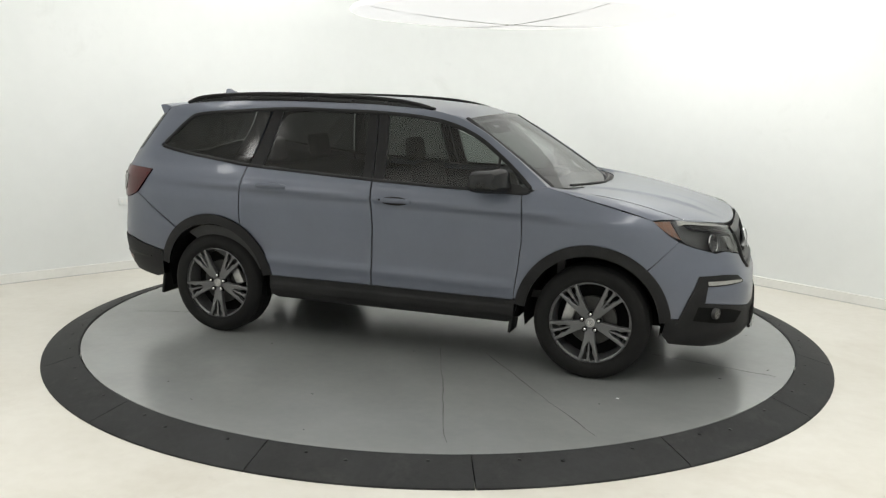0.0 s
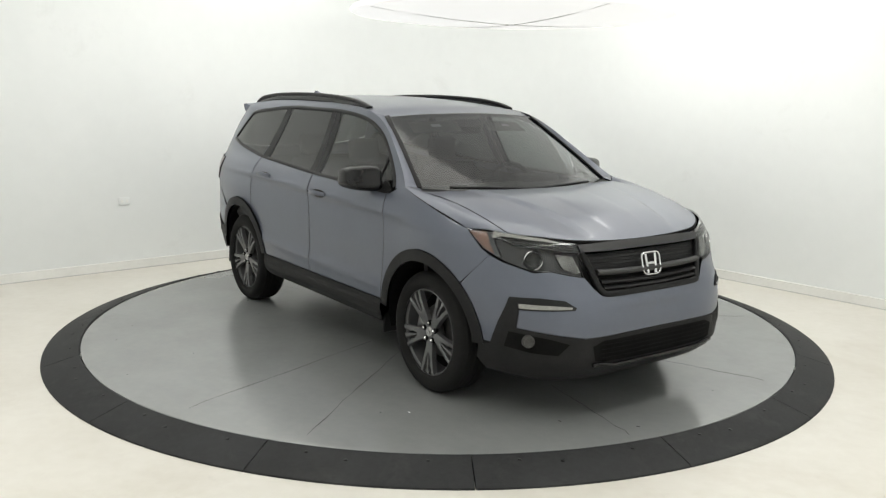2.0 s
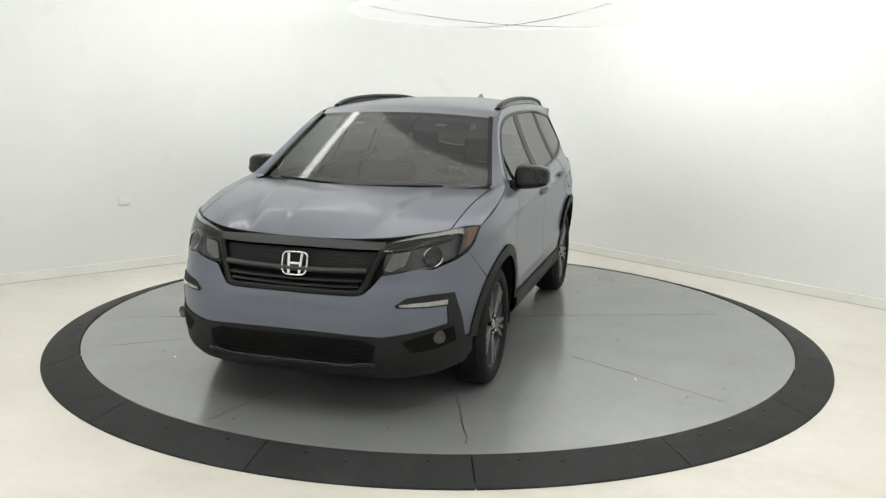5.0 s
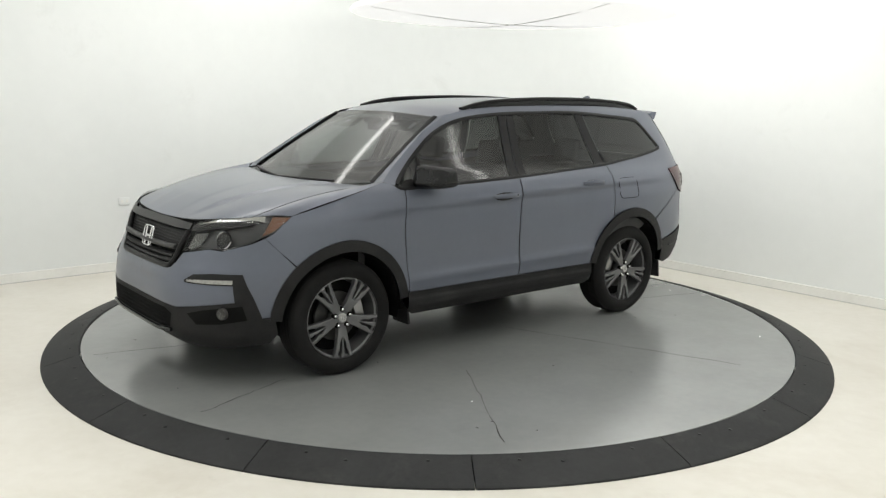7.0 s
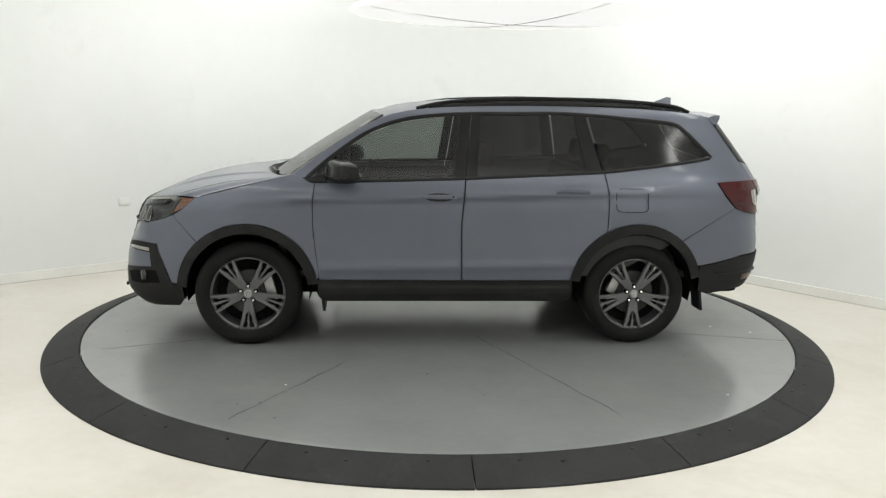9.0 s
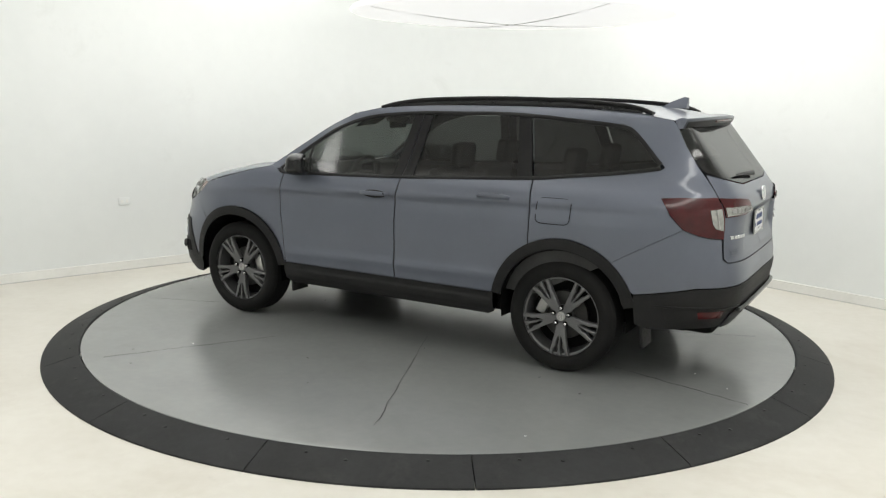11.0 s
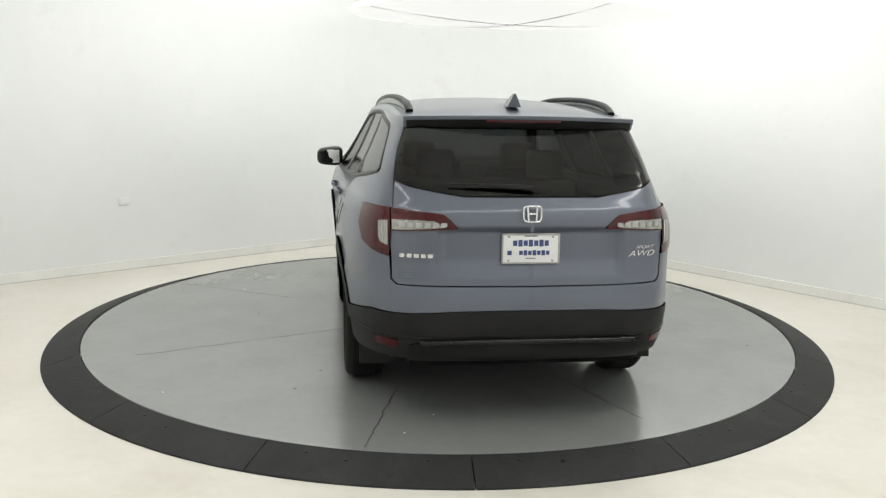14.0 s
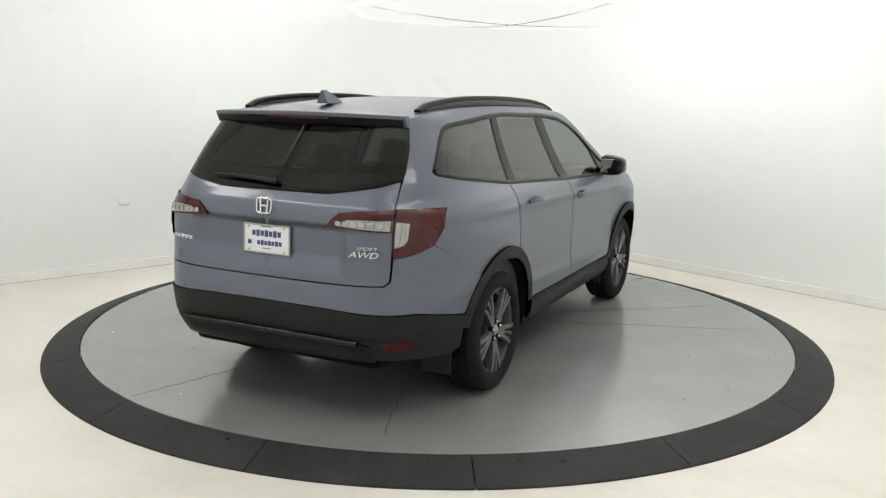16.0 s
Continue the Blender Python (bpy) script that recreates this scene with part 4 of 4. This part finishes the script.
        mm = part("door_mirror", smooth(m), GLOSS, d1, "gloss black door mirror", pose(0.735, 1.036 * s, 1.262) @ (Matrix.Diagonal((1, s, 1, 1))))
        part("mirror_arm", box(0.10, 0.10, 0.05, (0.80, 0.925 * s, 1.212), 0.02, 2), SATIN, d1)
        part("turn_strip", sweep([(0.80 - 0.30 * (f * f) * 0.4, (0.99 + 0.135 * f) * s, 1.243 - 0.004 * f) for f in np.linspace(0.1, 1, 8)], 0.010, 0.012, (0.7, 0.7 * s, 0)), WHITE_LENS, mm)
        part("mirror_glass", box(0.006, 0.15, 0.11, (0.648, 1.03 * s, 1.262), 0.002, 1), CHROME, mm)
        d1_parts = [o for o in mm.children]
        for o in d1_parts:
            o.matrix_parent_inverse = mm.matrix_basis.inverted()
        # roof rail
        rail = spline([(0.21, 0.652, 1.702), (0.06, 0.648, 1.738), (-0.20, 0.640, 1.768), (-0.70, 0.628, 1.787), (-1.20, 0.620, 1.785), (-1.55, 0.612, 1.768), (-1.74, 0.606, 1.746), (-1.85, 0.602, 1.708)], 6)
        rr = part("roof_rail", sweep([(v[0], v[1] * s, v[2]) for v in rail], 0.045, 0.030), SATIN, car, "black roof rail")
        skirt = spline([(0.12, 0.655, 1.712), (-0.3, 0.642, 1.746), (-0.9, 0.632, 1.758), (-1.4, 0.622, 1.748), (-1.78, 0.606, 1.712)], 6)
        part("rail_foot", sweep([(v[0], v[1] * s, v[2]) for v in skirt], 0.030, 0.045), GLOSS, rr)
        for x, nm in ((1.41, "dark gunmetal alloy front wheel with five forked spokes"), (-1.41, "dark gunmetal alloy rear wheel with five forked spokes")):
            wheel(car, x, s, nm)
        part("door_lining", skin([S(0.9, 1.17), S(0.9, 0.5), S(-1.2, 0.5), S(-1.8, 0.8), S(-1.8, 1.3), S(-1.15, 1.25), S(-0.1, 1.2)], s, -0.07, 0), DASH, car, "dark inner door lining")

    # ---- front ----
    part("bonnet", patch(hood_place, 72, 40), PAINT, car, "creased grey bonnet")
    lip = [hood_place(k / 40, 0.0) + Vector((0.004, 0, -0.010)) for k in range(41)]
    part("bonnet_gap", sweep(lip, 0.016, 0.014, (1, 0, 0.2)), DARK, car, "dark gap under the bonnet edge")
    bump = [F(0, 0.716), F(0.20, 0.718), F(0.415, 0.726), F(0.455, 0.765), F(0.503, 0.826), F(0.60, 0.844), F(0.688, 0.865), F(0.757, 0.857), S(1.998, 0.903), S(1.9265, 0.9342), S(1.8415, 0.8410)]
    bump += arch(1.41, ARCH_R, 46, 7, 8) + [S(1.955, 0.447), F(0.84, 0.53), F(0.56, 0.505), F(0.3, 0.511), F(0, 0.513)]

    def swell(u, z):
        return 0.014 * math.exp(-((z - 0.665) / 0.03) ** 2) * max(0, min(1, (u - 2.6) / 0.4))
    part("front_bumper", skin(bump, 0, dish=swell), PAINT, car)
    low = [F(0, 0.509), F(0.44, 0.507), F(0.56, 0.501), F(0.80, 0.52), S(1.97, 0.445), S(1.88, 0.44), S(1.86, 0.34), S(1.90, 0.28), F(0.75, 0.255), F(0.4, 0.24), F(0, 0.235)]
    lower = part("lower_bumper", skin(low, 0, 0.004, 0.05), PLASTIC, car, "black plastic lower bumper")
    # no opening here: a near-black sheet carries the intake's shade
    part("air_intake", skin([F(0, 0.487), F(0.43, 0.485), F(0.502, 0.458), F(0.485, 0.376), F(0.43, 0.367), F(0, 0.360)], 0, 0.008, 0.0), DARK, lower, "flat black panel for the shaded lower air intake")
    for z in (0.387, 0.41, 0.435, 0.46):
        pts = [on_skin("F", abs(y), z, 1 if y > 0 else -1, 0.012)[0] for y in np.linspace(-0.45, 0.45, 13)]
        part("intake_bar", sweep(pts, 0.005, 0.006), DARK, lower)
    pts = [on_skin("F", abs(y), 0.344 + 0.014 * (abs(y) > 0.42), 1 if y > 0 else -1, 0.016)[0] for y in np.linspace(-0.50, 0.50, 15)]
    part("chin_strip", sweep(pts, 0.020, 0.022), GLOSS, lower, "gloss black chin strip")
    g = [F(0, 1.002), F(0.30, 1.002), F(0.503, 1.000), F(0.505, 0.832), F(0.457, 0.766), F(0.417, 0.728), F(0, 0.717)]
    grille = part("grille", skin(g, 0, -0.030, 0.0), DARK, car, "black radiator grille with a bright emblem")
    part("grille_bar", skin([F(0, 0.998), F(0.30, 0.999), F(0.50, 0.996), F(0.50, 0.960), F(0.30, 0.955), F(0, 0.955)], 0, 0.010, 0.035), BAR, grille, "satin black upper grille bar")
    part("grille_panel", skin([F(0, 0.950), F(0.30, 0.950), F(0.462, 0.953), F(0.425, 0.855), F(0, 0.848)], 0, -0.018, 0.01), PLASTIC, grille, "textured black grille panel")
    for z in np.linspace(0.866, 0.938, 5):
        pts = [on_skin("F", abs(y), z, 1 if y > 0 else -1, -0.017)[0] for y in np.linspace(-0.425 - (z - 0.86) * 0.3, 0.425 + (z - 0.86) * 0.3, 15)]
        part("grille_rib", sweep(pts, 0.004, 0.005), SATIN, grille)
    for z, w, lift, m in ((0.838, 0.030, 0.012, BAR), (0.788, 0.018, 0.000, SATIN), (0.758, 0.016, -0.004, SATIN)):
        pts = [on_skin("F", abs(y), z + 0.012 * (abs(y) / 0.42) ** 2, 1 if y > 0 else -1, lift)[0] for y in np.linspace(-0.425 + (0.838 - z) * 0.5, 0.425 - (0.838 - z) * 0.5, 17)]
        part("grille_slat", sweep(pts, 0.034, w, (0.45, 0, 0.9)), m, grille, "satin black grille slat")
    for side in (1, -1):
        part("grille_frame", skin_bar([F(0.492, 0.962), F(0.468, 0.90), F(0.444, 0.845), F(0.425, 0.79), F(0.402, 0.750), F(0.372, 0.733), F(0.2, 0.729), F(0.0, 0.728)], 0.036, 0.034, side, -0.004), SATIN, grille, "satin black grille surround")
    badge(grille, Vector((NOSE(0.866) + 0.022, 0, 0.868)), (1, 0, 0.25), 0.150, 0.128)

    # ---- windscreen, roof ----
    shield = part("windscreen", patch(lambda a, t: shield_edge(t, 2 * a - 1), 24, 14), GLASS_CLEAR, car, "clear curved windscreen")
    tint = patch(lambda a, t: shield_edge(0.955 + 0.045 * t, 2 * a - 1) + Vector((-0.003, 0, -0.004)), 24, 2)
    part("shade_band", tint, SATIN, shield, "black band along the top edge")
    part("cowl", patch(lambda a, t: shield_edge(0, 2 * a - 1).lerp(hood_place(a, 1.0), t) + Vector((0, 0, -0.006)), 24, 3), SATIN, car, "black cowl panel below the windscreen")
    for y0, y1 in ((0.55, -0.10), (-0.05, -0.66)):
        pts = [shield_edge(0.008 + 0.014 * math.sin(math.pi * k / 10), (y0 + (y1 - y0) * k / 10) / 0.83) + Vector((0.012, 0, 0.016)) for k in range(11)]
        part("wiper", sweep(pts, 0.018, 0.016, (0.5, 0, 0.8)), SATIN, car, "black wiper blade")
    part("sticker", patch(lambda a, t: shield_edge(0.80 + 0.09 * t, 0.80 + 0.05 * a) + Vector((-0.004, 0, -0.004)), 2, 2), PLATE_WHITE, shield, "small white windscreen sticker")
    for v in (-0.47, 0.47):
        visor = part("sun_visor", patch(lambda a, t, v=v: shield_edge(0.80 + 0.15 * t, v + 0.28 * (2 * a - 1)) + Vector((-0.06, 0, -0.03)), 4, 3), LINER, car, "pale grey sun visor")
        part("visor_label", patch(lambda a, t, v=v: shield_edge(0.86 + 0.035 * t, v + 0.055 * (2 * a - 1)) + Vector((-0.055, 0, -0.024)), 2, 2), PLATE_WHITE, visor, "small white warning label")
    part("sensor_box", box(0.09, 0.26, 0.05, (0.50, 0, 1.603), 0.02, 2), DASH, shield, "black sensor housing")
    part("inner_mirror", box(0.03, 0.24, 0.065, (0.50, 0, 1.555), 0.02, 2), DASH, shield, "black rear-view mirror")
    part("roof", patch(roof_place, 28, 36, True), PAINT, car, "grey roof panel")
    part("headliner", patch(lambda a, t: roof_place(0.04 + 0.92 * a, 0.03 + 0.93 * t) + Vector((0, 0, -0.035)), 10, 16), LINER, car, "pale grey headliner")
    fin = bmesh.new()
    vs = [[fin.verts.new((x + dx, y, z)) for x, y, z in ((0, 0.028 * k, 0), (-0.19, 0.040 * k, 0), (-0.195, 0.006 * k, 0.075), (-0.16, 0.006 * k, 0.078), (-0.08, 0.014 * k, 0.045))] for k, dx in ((1, 0), (-1, 0))]
    fin.faces.new(vs[0][::-1]), fin.faces.new(vs[1])
    for k in range(5):
        fin.faces.new((vs[0][k], vs[0][(k + 1) % 5], vs[1][(k + 1) % 5], vs[1][k]))
    bmesh.ops.recalc_face_normals(fin, faces=fin.faces)
    part("roof_antenna", smooth(fin, 30), PAINT, car, "grey shark-fin antenna", pose(-1.72, 0, 1.742))

    # ---- rear ----
    gate = [R(0, 1.273), R(0.363, 1.274), R(0.516, 1.298), R(0.64, 1.320), S(-2.235, 1.348), S(-2.268, 1.30), S(-2.328, 1.212), R(0.741, 0.97), R(0.737, 0.842), R(0.712, 0.819), R(0.3, 0.813), R(0, 0.811)]

    def recess(u, z):
        p = shell(u, z)
        return -0.030 * min(1, max(0, (0.52 - p.y) / 0.06)) * max(0, min(1, (1.115 - z) / 0.012)) * max(0, min(1, (z - 0.865) / 0.09))
    tg = part("tailgate", skin(gate, 0, dish=recess, grid=0.03), PAINT, car, "grey tailgate with a recessed plate area")
    part("rear_window", skin([R(0, 1.66), R(0.40, 1.655), R(0.60, 1.648), S(-2.027, 1.638), S(-2.098, 1.52), S(-2.193, 1.39), S(-2.229, 1.358), R(0.64, 1.327), R(0.516, 1.304), R(0.363, 1.280), R(0, 1.279)], 0, 0.002, 0.004), GLASS_DARK, tg, "dark privacy rear window")
    for s in (1, -1):
        inner = part("gate_lamp", skin([R(0.737, 1.211), R(0.60, 1.203), R(0.475, 1.190), R(0.44, 1.163), R(0.398, 1.118), R(0.737, 1.098)], s, 0.010, 0.02), RED, tg, "red tail lamp section with a clear strip")
        part("clear_strip", skin([R(0.732, 1.155), R(0.60, 1.158), R(0.52, 1.155), R(0.472, 1.124), R(0.732, 1.105)], s, 0.014, 0.008), WHITE_LENS, inner, "clear strip of small light cells")
        for k in range(6):
            y = 0.70 - 0.042 * k
            part("light_cell", skin([R(y, 1.147), R(y - 0.03, 1.148), R(y - 0.03, 1.124 + 0.001 * k), R(y, 1.120 + 0.001 * k)], s, 0.016, 0.004), STEEL, inner)
        part("rear_reflector", skin([R(0.815, 0.507), R(0.70, 0.512), R(0.70, 0.468), R(0.80, 0.463)], s, 0.013, 0.012), RED, car, "red bumper reflector")
        # spoiler end
    def spoil(a, t):
        v = 2 * a - 1
        f = roof_place(a, 1.0)
        k = 0.90
        tip = Vector((-2.165 + 0.085 * abs(v) ** 3, v * 0.658, 1.698 - 0.012 * v * v))
        under = Vector((-2.125 + 0.07 * abs(v) ** 3, v * 0.655, 1.634 - 0.010 * v * v))
        root = Vector((-2.03, v * 0.660, 1.620))
        lip = tip + Vector((0.006, 0, -0.020))
        if t < 0.55:
            q = t / 0.55
            return f.lerp(tip, q) + Vector((0, 0, 0.010 * math.sin(math.pi * q)))
        if t < 0.65:
            return tip.lerp(lip, (t - 0.55) / 0.10)
        if t < 0.85:
            return lip.lerp(under, (t - 0.65) / 0.20)
        return under.lerp(root, (t - 0.85) / 0.15)
    sp = part("roof_spoiler", patch(spoil, 32, 40, True), PAINT, tg, "grey roof spoiler")
    sp_under = patch(lambda a, t: spoil(0.012 + 0.976 * a, 0.65 + 0.35 * t) + Vector((-0.004, 0, -0.002)), 24, 8, True)
    part("spoiler_underside", sp_under, SATIN, sp, "black underside of the spoiler")
    for s in (1, -1):
        cap = bmesh.new()
        vs = [cap.verts.new(q) for q in [spoil(0.5 + 0.5 * s, t) for t in (0, 0.2, 0.4, 0.55, 0.65, 0.85, 1.0)]]
        cap.faces.new(vs)
        part("spoiler_end", cap, PAINT, sp)
    part("brake_light", sweep([(-2.156, y, 1.668) for y in np.linspace(-0.21, 0.21, 9)], 0.012, 0.016), RED, sp, "long red third brake light")
    # wiper, emblem, writing, plate
    pts = [on_skin("R", abs(y), 1.305 + 0.02 * math.sin((y + 0.05) * 3), 1 if y > 0 else -1, 0.022)[0] for y in np.linspace(0.44, -0.02, 10)]
    part("rear_wiper", sweep(pts, 0.030, 0.022, (-1, 0, 0.5), [0.35 + 0.75 * k / 9 for k in range(10)]), SATIN, tg, "black rear wiper")
    badge(tg, Vector((-TAIL(1.195) - 0.010, 0.006, 1.195)), (-1, 0, 0.12), 0.097, 0.083)
    for side, y0, y1, z0, z1, n in ((1, 0.705, 0.525, 0.945, 0.975, 5),):
        for k in range(n):
            y = y0 + (y1 - y0) * (k + 0.5) / n
            p, nn = on_skin("R", y, 0.972, side, 0.005)
            part("badge_bar", box(0.029, 0.023, 0.005, (0, 0, 0), 0.002, 1, Matrix.Shear("XZ", 4, (0.0, 0.0))), BADGE, tg, "plain bright badge bar", face_pose(p, nn))
    p, nn = on_skin("R", 0.628, 1.012, -1, 0.004)
    part("lettering", text_mesh("SPORT", 0.026, 0.0012, 0.3), BADGE, tg, "bright letters SPORT", face_pose(p, nn) @ Matrix.Diagonal((1.45, 1, 1, 1)))
    p, nn = on_skin("R", 0.610, 0.978, -1, 0.004)
    part("lettering", text_mesh("AWD", 0.045, 0.0015, 0.3), BADGE, tg, "bright letters AWD", face_pose(p, nn) @ Matrix.Diagonal((1.45, 1, 1, 1)))
    for k, w in enumerate((0.075, 0.06, 0.05)):
        p, nn = on_skin("R", 0.665, 0.888 - 0.014 * k, 1, 0.003)
        part("dealer_bar", box(w, 0.007, 0.003), GREY_INK, tg, "small dark print bar", face_pose(p, nn))
    px, pz = -TAIL(1.0) + 0.016, 1.008
    base = face_pose(Vector((px, 0.005, pz)), (-1, 0, 0.03))
    plate = part("rear_plate", box(0.305, 0.152, 0.008, (0, 0, 0), 0.003, 2), PLATE_WHITE, tg, "white dealer plate with blue print bars", base)
    for x, y, w, h, m in ((0, 0.030, 0.20, 0.036, BLUE_INK), (0.02, -0.022, 0.17, 0.028, BLUE_INK), (-0.115, -0.022, 0.03, 0.03, BLUE_INK), (0, 0.068, 0.09, 0.007, GREY_INK), (0, -0.052, 0.07, 0.006, GREY_INK)):
        n = max(1, round(w / (h * 0.85))) if h > 0.02 else 1
        for k in range(n):
            part("print_bar", box(w / n * 0.78, h * (0.8 + 0.2 * (k % 2)), 0.002, (x - w / 2 + w * (k + 0.5) / n, y, 0.005)), m, plate)
    for x in (-0.12, 0.12):
        for y in (-0.064, 0.064):
            part("plate_screw", lathe([(0, 0.003), (0.006, 0.002), (0.007, 0)], 10), STEEL, plate, "", pose(x, y, 0.004, 90, 0, 0))
    pf = [(-0.154, -0.077), (0.154, -0.077), (0.154, 0.077), (-0.154, 0.077), (-0.154, -0.077)]
    part("plate_frame", joined(*[sweep([(a[0], a[1], 0.004), (b[0], b[1], 0.004)], 0.010, 0.008) for a, b in zip(pf, pf[1:])]), STEEL, plate, "thin bright plate frame")
    # bumpers
    rb = [S(-1.735, 0.7735), S(-1.80, 0.8148), S(-1.98, 0.9168), S(-2.1565, 1.0155), S(-2.25, 0.980), R(0.80, 0.967), R(0.752, 0.960), R(0.745, 0.838), R(0.716, 0.812), R(0.3, 0.806), R(0, 0.804), R(0, 0.682), R(0.4, 0.680), R(0.84, 0.658), S(-1.89, 0.592)] + arch(-1.41, ARCH_R, 153, 132, 4)
    part("rear_bumper", skin(rb, 0, dish=lambda u, z: 0.008 * ramp01((0.79 - z) / 0.05) * ramp01((-2.2 - u) / 0.5)), PAINT, car)
    rl = [R(0, 0.678), R(0.4, 0.676), R(0.84, 0.654), S(-1.89, 0.588), S(-1.90, 0.40), S(-1.98, 0.375), R(0.80, 0.395), R(0.62, 0.405), R(0, 0.40)]
    rlow = part("rear_lower_bumper", skin(rl, 0, 0.010, 0.05), PLASTIC, car, "black plastic lower rear bumper")
    part("bumper_crease", skin_bar([S(-2.02, 0.530), R(0.80, 0.533), R(0.66, 0.531), R(0.53, 0.529)], 0.012, 0.010, 1, 0.012), SATIN, rlow)
    part("bumper_crease", skin_bar([S(-2.02, 0.530), R(0.80, 0.533), R(0.66, 0.531), R(0.53, 0.529)], 0.012, 0.010, -1, 0.012), SATIN, rlow)
    for s in (1, -1):
        part("lower_lip", skin_bar([R(0.585, 0.512), R(0.30, 0.515), R(0.0, 0.515)], 0.030, 0.030, s, 0.026), GLOSS, rlow, "gloss black lower lip")
    part("skid_plate", skin([R(0, 0.503), R(0.60, 0.503), R(0.64, 0.49), R(0.645, 0.40), R(0, 0.39)], 0, 0.020, 0.03), SATIN, rlow, "satin black skid plate")

    # ---- below and inside ----
    part("underbody", joined(box(4.3, 1.10, 0.14, (0, 0, 0.36), 0.04, 2), box(1.9, 1.80, 0.12, (-0.02, 0, 0.40), 0.04, 2), box(0.5, 1.3, 0.16, (-2.08, 0, 0.40), 0.05, 2)), DARK, car, "dark underbody")
    part("silencer", box(0.26, 0.70, 0.13, (-2.05, 0.0, 0.375), 0.05, 3), IRON, car, "grey exhaust silencer")
    for x in (1.41, -1.41):
        part("axle", sweep([(x, -0.75, 0.36), (x, 0.75, 0.36)], 0.07, 0.07), DARK, car, "dark axle")
    part("cabin_floor", box(3.4, 1.6, 0.05, (-0.5, 0, 0.50)), DASH, car, "dark cabin floor")
    part("bulkhead", box(0.05, 1.62, 0.62, (1.18, 0, 0.82)), DASH, car, "dark bulkhead")
    part("load_floor", box(0.7, 1.3, 0.30, (-1.95, 0, 0.70)), DASH, car, "dark load floor")
    dash = part("dashboard", box(0.42, 1.56, 0.22, (0.98, 0, 1.09), 0.08, 3), DASH, car, "dark grey dashboard")
    part("binnacle", box(0.20, 0.34, 0.09, (0.84, 0.38, 1.20), 0.035, 3), DASH, dash)
    part("centre_screen", box(0.03, 0.24, 0.14, (0.77, 0, 1.15), 0.008, 2), GLOSS, dash)
    wheel_pts = [(0.0, 0.185 * math.cos(a), 0.185 * math.sin(a)) for a in np.linspace(0, 2 * math.pi, 33)]
    sw = part("steering_wheel", sweep(wheel_pts, 0.03, 0.03, (1, 0, 0)), DASH, car, "black steering wheel", pose(0.62, 0.38, 1.13, 0, -24, 0))
    part("wheel_boss", box(0.05, 0.36, 0.08, (0.02, 0, 0), 0.02, 2), DASH, sw)
    for y in (0.38, -0.38):
        seat(car, "front_seat", 0.10, y, 0.50, 1.26, z0=0.66)
    seat(car, "middle_seat", -0.80, 0, 1.30, 1.26, z0=0.68, heads=(0.37, -0.37))
    seat(car, "third_seat", -1.55, 0, 1.10, 1.22, z0=0.72, heads=())
    return car


CAR = suv()


def motions():
    car_rows, disc_rows = [], []
    for k in range(33):
        t = 0.5 * k
        a = SPIN_START + SPIN_RATE * t
        c, s = math.cos(a), math.sin(a)
        x = c * CAR_OFFSET[0] - s * CAR_OFFSET[1]
        y = s * CAR_OFFSET[0] + c * CAR_OFFSET[1]
        car_rows.append((t, pose(x, y, DISC_Z, 0, 0, math.degrees(a))))
        disc_rows.append((t, pose(0, 0, DISC_Z, 0, 0, math.degrees(a))))
    walk(CAR, car_rows)
    walk(TURNTABLE, disc_rows)


motions()
